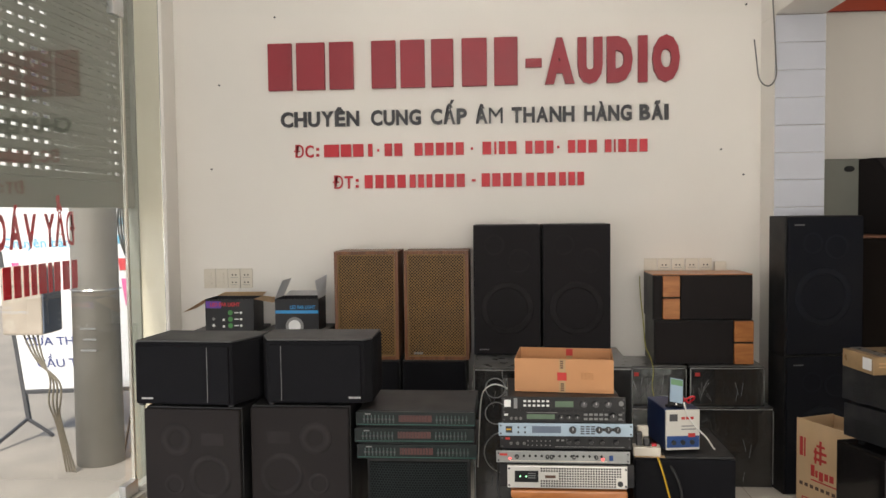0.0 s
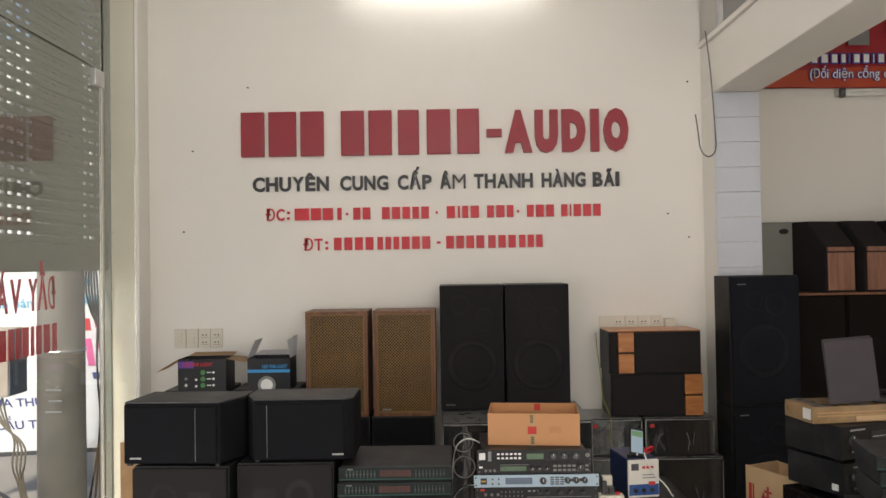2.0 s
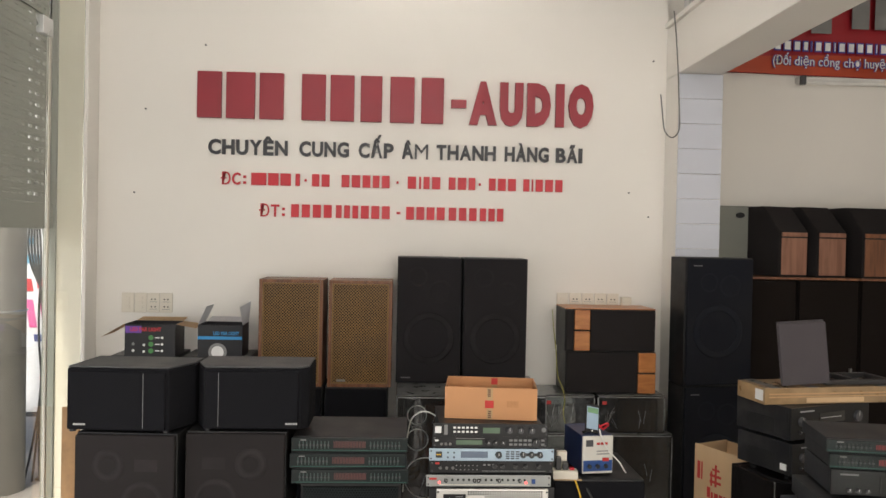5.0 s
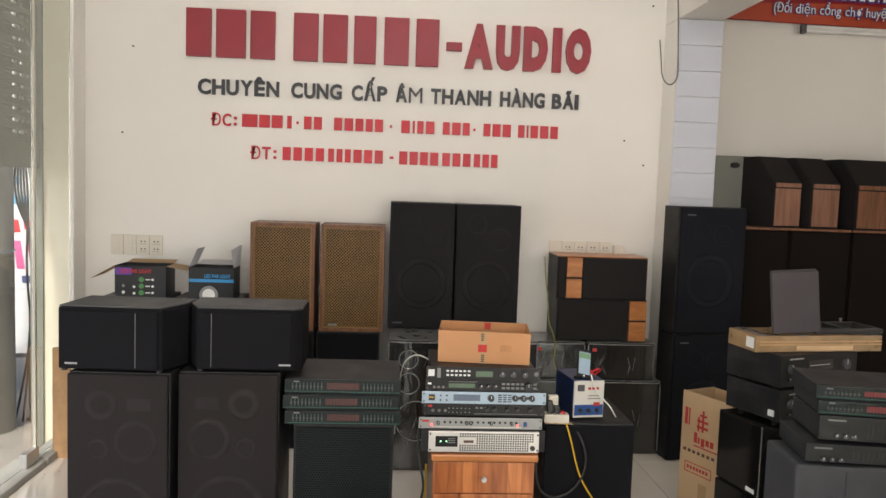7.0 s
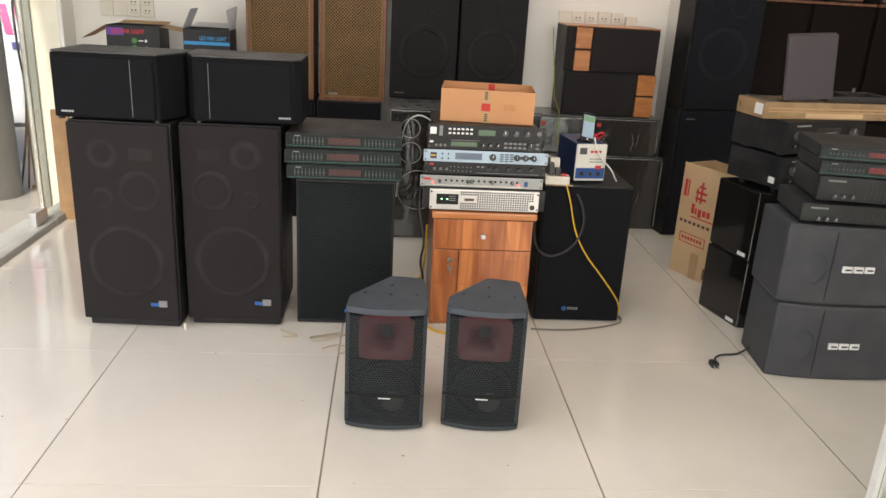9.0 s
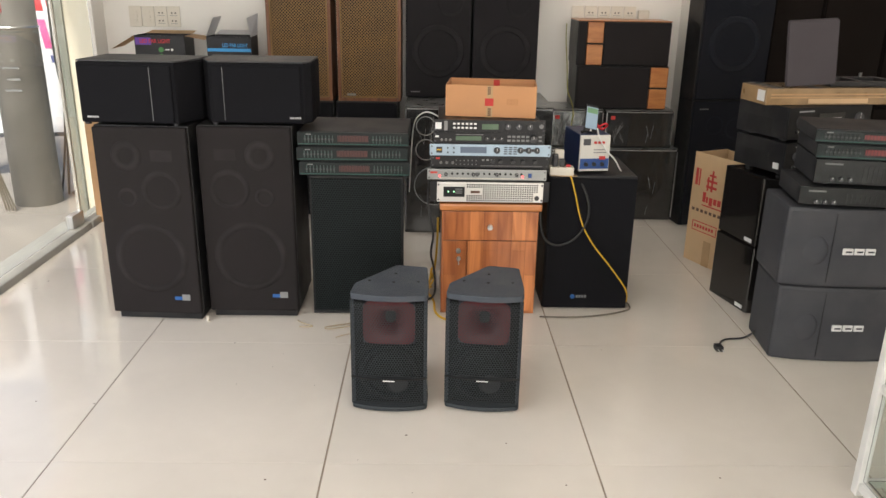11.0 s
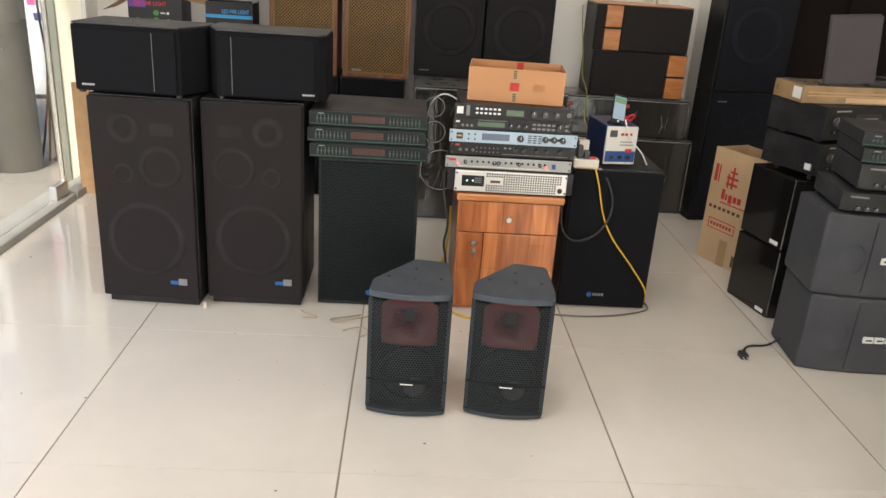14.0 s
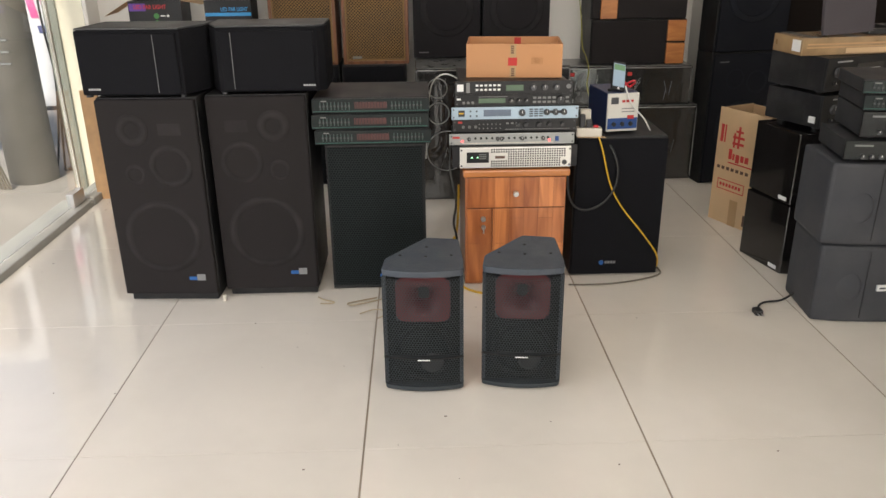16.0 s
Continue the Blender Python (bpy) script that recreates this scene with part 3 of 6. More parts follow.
def plate(x, z, kind, w=0.073, h=0.118, holes="switch"):
    p = thing("wall_socket", "cream wall plate with " + ("two rockers" if kind == "switch" else "two sockets"), "socket plate", x, WY - 0.001, z, group="wall plates")
    part("cover", bx(0, w, -0.009, 0, 0, h, 0.003), PLASTIC_W, p)
    if kind == "switch":
        for k in range(3):
            part("rocker", bx(w * 0.32, w * 0.68, -0.013, -0.0092, h * (0.18 + 0.23 * k), h * (0.34 + 0.23 * k), 0.001), PLASTIC_W, p)
    else:
        for zz in (0.3, 0.68):
            for xx in (0.36, 0.64):
                part("pin_hole", disc(w * xx, -0.0095, h * zz, 0.0045, 0.002, "y", 10), DARKHOLE, p)
            part("earth_rim", bx(w * 0.2, w * 0.8, -0.0105, -0.0092, h * zz - 0.016, h * zz - 0.014), GREYINK, p)
    return p


for k in range(4):
    plate(-1.824 + 0.0755 * k, 1.062, "switch" if k < 2 else "socket")
for k in range(5):
    plate(0.80 + 0.078 * k, 1.105, "switch" if k < 1 else "socket")
ad = thing("plug_adapter", "white plug adapter in a wall socket", "adapter", 1.195, WY - 0.001, 1.13)
part("case", bx(0, 0.065, -0.04, 0, 0, 0.075, 0.01), PLASTIC_W, ad)

# bent rod hanging from the beam
hook = thing("bent_rod", "thin dark steel rod bent into a hook, hung beside the pillar", "hook", 0, 0, 0)
part("rod", tube([(1.405, 4.36, 2.90), (1.412, 4.36, 2.86), (1.436, 4.36, 2.6), (1.452, 4.36, 2.3), (1.458, 4.36, 2.2), (1.415, 4.36, 2.15), (1.362, 4.36, 2.19), (1.352, 4.36, 2.3), (1.338, 4.36, 2.41)], 0.004), CHROMERING, hook)

# wall tube light above the sign
tl = thing("tube_light", "lit fluorescent tube in a white batten high on the wall", "tube light", -0.75, WY - 0.001, 3.29)
part("batten", bx(0, 1.25, -0.05, 0, 0.0, 0.05, 0.006), CASEWHITE, tl)
part("tube", disc(0.625, -0.075, 0.02, 0.014, 1.2, "x", 12), TUBE, tl)
for x in (0.01, 1.21):
    part("holder", bx(x, x + 0.03, -0.09, -0.052, 0.0, 0.045, 0.003), CASEWHITE, tl)

# extra tube lamp added out of view to brighten the floor and tops
t3 = thing("tube_light", "added unseen tube lamp under the ceiling that brightens the room", "tube light", -0.75, 1.35, 3.64, 0)
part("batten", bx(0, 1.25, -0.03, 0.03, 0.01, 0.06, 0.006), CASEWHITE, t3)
part("tube", disc(0.625, 0, -0.012, 0.014, 1.2, "x", 12), FILL_TUBE, t3)
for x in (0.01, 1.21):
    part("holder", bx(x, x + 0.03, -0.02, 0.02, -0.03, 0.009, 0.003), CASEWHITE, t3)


# ---- floor-standing three-way speakers with wedge speakers on top ----
def tower_three_way(x, y, rz, flip):
    s = thing("floor_speaker", "tall black three-way floor speaker with cloth grille on a plinth", "speaker", x, y, 0, rz, "three-way floor speakers")
    part("plinth", bx(0.012, 0.356, 0.02, 0.33, 0, 0.032, 0.003), VINYL, s)
    part("cabinet", bx(0, 0.368, 0.014, 0.345, 0.033, 0.806, 0.004), VINYL, s)
    part("grille", bx(0.002, 0.366, -0.012, 0.013, 0.036, 0.803, 0.008), CLOTH, s)

    def fx(v):
        return 0.368 - v if flip else v
    for name, u, z, r, t in (("tweeter_ring", 0.125, 0.692, 0.044, 0.010), ("midrange_ring", 0.252, 0.556, 0.069, 0.008), ("supertweeter_ring", 0.115, 0.525, 0.032, 0.006), ("woofer_ring", 0.184, 0.275, 0.132, 0.009)):
        rg = part(name, ring(fx(u), -0.0115, z, r, t * 2.1, squash=0.06), CLOTH_HALO, s, smooth=True)
        part("surround", ring(fx(u), -0.0120, z, r, t * 1.1, squash=0.14), CLOTH_RING, rg, smooth=True)
    part("horn_window", bx(fx(0.262) - 0.042, fx(0.262) + 0.042, -0.0125, -0.0115, 0.672, 0.716), CLOTH_RING, s)
    b = part("badge", bx(0.262, 0.292, -0.0145, -0.0125, 0.098, 0.112), BADGE, s, "small blue and silver badge")
    part("badge_print", bx(0.293, 0.325, -0.0145, -0.0125, 0.096, 0.122), GREYINK, b)
    return s


tower_three_way(-1.329, 2.752, -3, False)
tower_three_way(-0.940, 2.775, 0, True)
fs = thing("floor_stud", "small white plastic stud on the floor", "stud", -0.945, 2.735, 0)
part("stud", disc(0, 0, 0.012, 0.006, 0.024, "z", 10), PLASTIC_W, fs)


def wedge(x, y, z, rz, outline, front, line, logo):
    s = thing("bookshelf_speaker", "black wedge-sided bookshelf speaker lying on a floor speaker", "speaker", x, y, z, rz, "wedge-sided bookshelf speakers")
    part("cabinet", prism(outline, 0.008, 0.236, 0.008), CLOTH_B, s)
    top = [(px * 0.985 + 0.003, py * 0.985 + 0.004) for px, py in outline]
    part("top_panel", prism(top, 0.237, 0.243, 0.002), VINYL_TOP, s, "dusty grey top panel")
    a, b = front
    part("front_cloth", bx(a, b, -0.010, 0.006, 0.014, 0.226, 0.006), CLOTH_B, s)
    part("trim_line", bx(line, line + 0.0015, -0.0115, -0.0098, 0.02, 0.22), GREYINK, s)
    for k in range(5):
        part("logo_bar", bx(logo + 0.009 * k, logo + 0.009 * k + 0.007, -0.0125, -0.0102, 0.029, 0.0355), PALEINK, s)
    for px, py in (outline[0], outline[1], outline[-1]):
        part("foot", disc(px * 0.92 + 0.015, py * 0.9 + 0.02, 0.004, 0.012, 0.008, "z", 12), KNOB, s)
    return s


wedge(-1.368, 2.765, 0.806, -3, [(0, 0), (0.375, 0), (0.43, 0.13), (0.43, 0.25), (0.01, 0.25)], (0.012, 0.363), 0.282, 0.03)
wedge(-0.925, 2.79, 0.806, 0, [(0, 0.10), (0.045, 0.0), (0.405, 0), (0.432, 0.03), (0.432, 0.25), (0.0, 0.25)], (0.055, 0.395), 0.10, 0.35)

# chipboard panel between column and speakers
cb = thing("chipboard_panel", "raw chipboard panel standing against the column", "board", -1.95, 4.10, 0)
part("panel", bx(0, 0.09, 0, 0.018, 0, 0.60, 0.001), CHIP, cb)


# ---- mesh-front speaker and the three equalisers on it ----
ms = thing("stage_speaker", "black stage speaker with perforated steel front", "speaker", -0.523, 2.835, 0, 0)
part("cabinet", prism([(0, 0.0), (0.385, 0.0), (0.345, 0.34), (0.04, 0.34)], 0.0, 0.605, 0.008), VINYL, ms)
part("baffle", bx(0.012, 0.373, -0.006, -0.001, 0.02, 0.588), BAFFLE, ms)
part("grille", lattice(0.01, 0.375, 0.016, 0.592, 0.0105, 0.74, 6, 0.012, -0.012), PERF, ms, "perforated black steel grille")
part("rim", bx(0.004, 0.381, -0.014, -0.004, 0.004, 0.015, 0.002), VINYL, ms)
part("rim", bx(0.004, 0.381, -0.014, -0.004, 0.592, 0.602, 0.002), VINYL, ms)
bd = part("badge", disc(0.205, -0.026, 0.062, 0.011, 0.003, "y", 16), BADGE, ms, "blue round badge")
for k in range(4):
    part("badge_print", bx(0.222 + 0.013 * k, 0.232 + 0.013 * k, -0.027, -0.0245, 0.056, 0.068), GREYINK, bd)


def equaliser(name, x, y, z, rz, w=0.43, d=0.34, h=0.058, label="black graphic equaliser with teal trim lines", win=EQRED, group="graphic equalisers", slots=FADER):
    e = thing(name, label, "equaliser", x, y, z, rz, group)
    part("cover", bx(0, w, 0.006, d, 0.006, h, 0.003), AMPTOP, e)
    f = part("front_panel", bx(-0.004, w + 0.004, -0.008, 0.005, 0.004, h - 0.002, 0.002), FACE_GREEN, e)
    part("trim_line", bx(0.0, w, -0.0095, -0.0082, 0.009, 0.0115), GREENLINE, f)
    part("level_window", bx(w * 0.36, w * 0.64, -0.0095, -0.0082, 0.02, h - 0.014), win, f)
    for k in range(10):
        part("window_divider", bx(w * 0.36 + 0.011 * k + 0.005, w * 0.36 + 0.011 * k + 0.0065, -0.0102, -0.0096, 0.02, h - 0.014), FACE, f)
    for side in (0.06, 0.68):
        for k in range(9):
            part("fader", bx(w * side + 0.0135 * k, w * side + 0.0135 * k + 0.003, -0.0115, -0.0082, 0.016, h - 0.014), slots, f)
            part("fader_cap", bx(w * side + 0.0135 * k - 0.002, w * side + 0.0135 * k + 0.005, -0.0145, -0.0116, h * 0.46, h * 0.56), KNOBGREY, f)
    part("name_print", bx(w * 0.07, w * 0.12, -0.0095, -0.0082, h - 0.012, h - 0.008), GREYINK, f)
    for px in (0.03, w - 0.06):
        part("foot", disc(px + 0.015, 0.04, 0.003, 0.012, 0.006, "z", 10), KNOB, e)
    return e


equaliser("graphic_equaliser", -0.548, 2.80, 0.607, 0)
equaliser("graphic_equaliser", -0.556, 2.80, 0.666, 1)
equaliser("graphic_equaliser", -0.552, 2.81, 0.725, -0.5)

# ---- wooden pedestal cabinet with the rack gear ----
pc = thing("pedestal_cabinet", "orange-brown wood laminate cabinet with a drawer and a door", "cabinet", 0.018, 2.83, 0)
part("body", bx(0.0, 0.40, 0.016, 0.40, 0.0, 0.462, 0.003), CABSTRIP, pc)
part("top", bx(-0.01, 0.41, -0.012, 0.41, 0.4625, 0.492, 0.008), CABTOP, pc, "rounded top edge")
dr = part("drawer_front", bx(0.006, 0.394, -0.002, 0.0155, 0.335, 0.458, 0.002), CABSTRIP, pc)
part("knob", disc(0.198, -0.014, 0.395, 0.011, 0.022, "y", 16, bevel=0.003), STEEL, dr, "round chrome knob")
dp = part("door_panel", bx(0.108, 0.394, -0.002, 0.0155, 0.02, 0.331, 0.002), CABSTRIP, pc)
d2 = part("door_panel", bx(0.006, 0.104, -0.002, 0.0155, 0.02, 0.331, 0.002), CABSTRIP, pc)
part("knob", disc(0.07, -0.014, 0.292, 0.010, 0.022, "y", 16, bevel=0.003), STEEL, d2, "round chrome knob")
part("lock", disc(0.072, -0.006, 0.255, 0.009, 0.010, "y", 14), STEEL, d2, "chrome lock")
part("key", bx(0.070, 0.074, -0.03, -0.011, 0.235, 0.262, 0.001), STEEL, d2)

pa = thing("power_amplifier", "silver-fronted power amplifier with a perforated front", "amplifier", -0.02, 2.845, 0.492)
part("case", bx(0.0, 0.455, 0.004, 0.36, 0.004, 0.092, 0.002), AMPBLACK, pa)
part("rack_ear", bx(-0.012, 0.018, -0.004, 0.003, 0.006, 0.09, 0.001), AMPBLACK, pa)
part("rack_ear", bx(0.444, 0.474, -0.004, 0.003, 0.006, 0.09, 0.001), AMPBLACK, pa)
fp = part("front_panel", bx(0.016, 0.447, -0.024, -0.005, 0.008, 0.090, 0.003), SILVER, pa)
mesh = bmesh.new()
for i in range(31):
    for j in range(8):
        px, pz = 0.136 + 0.0094 * i, 0.0135 + 0.0092 * j
        if (px < 0.20 and 0.035 < pz < 0.064) or (px > 0.402 and pz < 0.046):
            continue
        bx(px, px + 0.0062, -0.0248, -0.0238, pz, pz + 0.0060, 0, mesh)
part("vent_grid", mesh, DARKHOLE, fp, "rows of dark square holes")
dsp = part("display", bx(0.042, 0.128, -0.026, -0.0242, 0.03, 0.072, 0.001), FACE, fp)
for k in range(2):
    part("led", disc(0.062 + 0.022 * k, -0.027, 0.052, 0.003, 0.002, "y", 8), LEDGREEN, dsp)
for k in range(3):
    part("name_print", bx(0.09, 0.118, -0.0268, -0.0262, 0.045 + 0.008 * k, 0.048 + 0.008 * k), GREYINK, dsp)
part("logo_bar", bx(0.152, 0.19, -0.026, -0.0242, 0.046, 0.056), DARKINK, fp)
part("power_button", disc(0.421, -0.027, 0.028, 0.010, 0.006, "y", 18, bevel=0.001), KNOB, fp)
for px in (0.022, 0.441):
    for pz in (0.018, 0.08):
        part("screw", disc(px, -0.025, pz, 0.004, 0.003, "y", 10), KNOBGREY, fp)


def rack(label, x, y, z, face, rz=0.0, w=0.482, d=0.20, h=0.042, case=AMPBLACK):
    r = thing("rack_unit", label, "audio processor", x, y, z, rz, "stacked rack units")
    part("case", bx(0.022, w - 0.022, 0.003, d, 0.003, h - 0.001, 0.002), case, r)
    f = part("front_panel", bx(0, w, -0.004, 0.002, 0.0, h, 0.0015), face, r)
    for px in (0.008, w - 0.008):
        for pz in (0.009, h - 0.009):
            part("screw", disc(px, -0.005, pz, 0.0035, 0.003, "y", 8), KNOBGREY, f)
    for px in (0.05, w - 0.05):
        part("foot", disc(px, 0.05, 0.0015, 0.010, 0.003, "z", 10), KNOB, r)
    return r, f


def knobs(f, xs, z, r, m=KNOB, tick=True):
    for x in xs:
        k = part("knob", disc(x, -0.011, z, r, 0.014, "y", 16, r2=r * 0.85, bevel=0.0008), m, f)
        if tick:
            part("pointer", bx(x - 0.0008, x + 0.0008, -0.0188, -0.0182, z, z + r * 0.8), WHITEINK, k)


def buttons(f, x0, z0, nx, nz, dx, dz, w, h, m):
    for i in range(nx):
        for j in range(nz):
            part("button", bx(x0 + dx * i, x0 + dx * i + w, -0.0075, -0.0042, z0 + dz * j, z0 + dz * j + h, 0.0006), m, f)


r1, f = rack("grey rack crossover with a row of small knobs and red lights", -0.044, 2.835, 0.590, GREYFACE, 0.0, h=0.044)
knobs(f, (0.075, 0.185, 0.20, 0.28, 0.36), 0.024, 0.0075)
for k in range(14):
    part("jack", disc(0.10 + 0.0215 * k, -0.0055, 0.026, 0.0045, 0.003, "y", 10), DARKHOLE, f)
for x in (0.05, 0.385):
    part("led", disc(x, -0.006, 0.016, 0.0042, 0.004, "y", 10), LEDRED, f, "lit red light")
part("power_switch", bx(0.407, 0.421, -0.009, -0.0042, 0.012, 0.03, 0.001), PSU_PANEL, f, "blue rocker switch")
part("trim_strip", bx(0.05, 0.40, -0.0052, -0.0042, 0.006, 0.0085), PLASTIC_W, f)
part("name_print", bx(0.012, 0.04, -0.0052, -0.0042, 0.026, 0.034), REDINK, f)

r2, f = rack("black rack unit with small knobs and jacks", -0.03, 2.85, 0.637, FACE, 0.0, w=0.476, h=0.048)
knobs(f, (0.25, 0.28, 0.33, 0.37, 0.42), 0.028, 0.009, KNOB, False)
for k in range(3):
    part("jack", disc(0.04 + 0.024 * k, -0.0055, 0.02, 0.006, 0.003, "y", 10), CHROMERING, f)
buttons(f, 0.205, 0.03, 3, 1, 0.018, 0.012, 0.010, 0.006, GREYINK)
buttons(f, 0.10, 0.012, 6, 2, 0.016, 0.016, 0.004, 0.004, GREYINK)
part("name_print", bx(0.20, 0.45, -0.0052, -0.0042, 0.008, 0.010), GREYINK, f)
part("name_print", bx(0.02, 0.036, -0.0052, -0.0042, 0.034, 0.042), REDINK, f)

r3, f = rack("blue-silver rack effects processor with a display and dark knobs", -0.035, 2.838, 0.688, BLUESILVER, 0.0, w=0.484, h=0.047)
part("display", bx(0.122, 0.226, -0.0062, -0.0042, 0.012, 0.037, 0.001), LCD2, f)
knobs(f, (0.268,), 0.024, 0.0135)
knobs(f, (0.362, 0.395, 0.428), 0.025, 0.0125)
part("knob_bed", bx(0.352, 0.438, -0.0055, -0.0042, 0.02, 0.031, 0.0008), KNOB, f)
buttons(f, 0.296, 0.009, 3, 4, 0.019, 0.0085, 0.014, 0.004, KNOB)
part("logo_bar", bx(0.026, 0.05, -0.0056, -0.0042, 0.012, 0.036), KNOB, f)
part("logo_bar", bx(0.028, 0.046, -0.0064, -0.0056, 0.022, 0.027), YELLOW, f)
for k in range(2):
    for j in range(2):
        part("jack", disc(0.072 + 0.024 * k, -0.0055, 0.014 + 0.018 * j, 0.0035, 0.003, "y", 10), KNOB, f)

r4, f = rack("black karaoke mixer with a green display and pale buttons", -0.022, 2.845, 0.737, FACE, 0.0, w=0.445, h=0.046, d=0.30)
part("display", bx(0.09, 0.192, -0.0062, -0.0042, 0.012, 0.030, 0.001), LCD, f, "green lit display")
knobs(f, (0.215, 0.243, 0.272), 0.02, 0.009)
knobs(f, (0.40,), 0.022, 0.016)
buttons(f, 0.296, 0.010, 5, 2, 0.0185, 0.016, 0.013, 0.008, GREYINK)
buttons(f, 0.42, 0.010, 1, 2, 0.0185, 0.016, 0.013, 0.008, GREYINK)
for k in range(3):
    part("jack", disc(0.034 + 0.017 * k, -0.0055, 0.014, 0.0055, 0.003, "y", 10), CHROMERING, f)
part("logo_bar", bx(0.008, 0.022, -0.0056, -0.0042, 0.024, 0.031), WHITEINK, f)
part("name_print", bx(0.09, 0.20, -0.0052, -0.0042, 0.035, 0.037), GREYINK, f)

r5, f = rack("black karaoke mixer with white buttons, a display and three knobs", -0.022, 2.835, 0.784, FACE, 0.0, w=0.445, h=0.049, d=0.32)
part("display", bx(0.192, 0.258, -0.0062, -0.0042, 0.012, 0.034, 0.001), LCD, f)
knobs(f, (0.295, 0.338, 0.382), 0.024, 0.0125, KNOBGREY)
buttons(f, 0.078, 0.014, 6, 2, 0.0165, 0.016, 0.010, 0.007, WHITEINK)
part("logo_bar", bx(0.008, 0.032, -0.0056, -0.0042, 0.012, 0.038), WHITEINK, f)
part("trim_strip", bx(0.043, 0.056, -0.0056, -0.0042, 0.006, 0.044), GREYINK, f)
part("logo_bar", disc(0.428, -0.0056, 0.026, 0.009, 0.003, "y", 14), GREYINK, f)

# open carton on the rack gear
oc = thing("open_carton", "open brown cardboard carton with red print and tape", "carton", 0.026, 2.915, 0.834, -6)
for name, b in (("front_side", bx(0, 0.362, 0, 0.004, 0, 0.125, 0.0008)), ("back_side", bx(0, 0.362, 0.236, 0.24, 0, 0.125, 0.0008)), ("end_side", bx(0, 0.004, 0.0045, 0.2355, 0, 0.125, 0.0008)), ("end_side", bx(0.358, 0.362, 0.0045, 0.2355, 0, 0.125, 0.0008)), ("bottom", bx(0.0045, 0.3575, 0.0045, 0.2355, 0, 0.004))):
    part(name, b, CARDBOARD, oc)
part("tape", bx(0.165, 0.188, -0.0015, -0.0003, 0.0, 0.1245), TAPE, oc, "strip of clear tape")
part("tape", bx(0.185, 0.208, 0.2335, 0.2355, 0.03, 0.1245), TAPE, oc)
part("red_print", bx(0.158, 0.192, -0.0025, -0.0016, 0.045, 0.075), REDINK, oc)
part("red_print", bx(0.184, 0.21, 0.2322, 0.2334, 0.095, 0.122), REDINK, oc)
for k in range(4):
    part("dark_print", bx(0.17, 0.183, -0.0025, -0.0016, 0.006 + 0.008 * k, 0.011 + 0.008 * k), DARKINK, oc)
    part("dark_print", bx(0.168, 0.18, -0.0025, -0.0016, 0.09 + 0.008 * k, 0.095 + 0.008 * k), DARKINK, oc)
for k in range(10):
    part("dark_print", bx(0.245 + 0.0045 * k, 0.245 + 0.0045 * k + (0.0022 if k % 3 else 0.003), -0.0012, -0.0003, 0.05, 0.075), CARD_IN, oc)

# ---- subwoofer with stabiliser, phone and socket strip ----
sw = thing("subwoofer", "black cloth-fronted subwoofer cabinet", "speaker", 0.462, 2.905, 0, 0)
part("cabinet", bx(0, 0.372, 0.014, 0.42, 0, 0.592, 0.008), VINYL, sw)
part("front_cloth", bx(0.004, 0.368, -0.006, 0.013, 0.006, 0.586, 0.006), CLOTH_B, sw)
bd = part("badge", disc(0.13, -0.009, 0.06, 0.010, 0.004, "y", 14), BADGE, sw, "small blue badge")
for k in range(4):
    part("badge_print", bx(0.145 + 0.012 * k, 0.154 + 0.012 * k, -0.0085, -0.0062, 0.055, 0.066), GREYINK, bd)

vs = thing("voltage_stabiliser", "dark blue and cream voltage stabiliser box with dials", "stabiliser", 0.588, 2.965, 0.594, 8)
part("case", bx(0, 0.132, 0.004, 0.21, 0.006, 0.162, 0.006), PSU_BLUE, vs)
ff = part("front_panel", bx(0.001, 0.131, -0.008, 0.0035, 0.008, 0.16, 0.004), PSU_FACE, vs)
part("blue_panel", bx(0.004, 0.128, -0.0092, -0.0082, 0.018, 0.062), PSU_PANEL, ff)
part("rocker", bx(0.085, 0.112, -0.013, -0.0095, 0.058, 0.072, 0.001), REDINK, ff)
part("meter", bx(0.014, 0.045, -0.0098, -0.0082, 0.118, 0.145, 0.001), KNOBGREY, ff)
for k in range(3):
    part("dial", disc(0.03 + 0.035 * k, -0.012, 0.038, 0.009, 0.006, "y", 14), KNOB, ff)
for k in range(3):
    part("logo_bar", bx(0.06 + 0.017 * k, 0.073 + 0.017 * k, -0.0092, -0.0082, 0.124, 0.134), REDINK, ff)
for k in range(2):
    part("name_print", bx(0.06, 0.115, -0.0092, -0.0082, 0.085 + 0.012 * k, 0.089 + 0.012 * k), GREYINK, ff)
for px in (0.02, 0.112):
    part("foot", disc(px, 0.03, 0.003, 0.01, 0.006, "z", 10), KNOB, vs)
for px in (0.02, 0.112):
    part("foot", disc(px, 0.18, 0.003, 0.01, 0.006, "z", 10), KNOB, vs)

ph = thing("smartphone", "dark smartphone with a lit screen leaning on the stabiliser", "phone", 0.603, 2.972, 0.772, 12, rx=-24, ry=13)
part("case", bx(0, 0.060, 0, 0.008, 0, 0.118, 0.003), PHONE, ph)
sc = part("screen", bx(0.004, 0.056, -0.0012, -0.0002, 0.014, 0.106), SCREEN, ph, "lit screen")
part("picture", bx(0.006, 0.054, -0.002, -0.0013, 0.080, 0.102), SCREENG, sc)
part("home_button", disc(0.030, -0.0012, 0.0075, 0.004, 0.002, "y", 12), WHITEINK, ph)
st = thing("phone_rest", "black cable clump that props the phone", "cable bundle", 0.60, 3.0, 0.757)
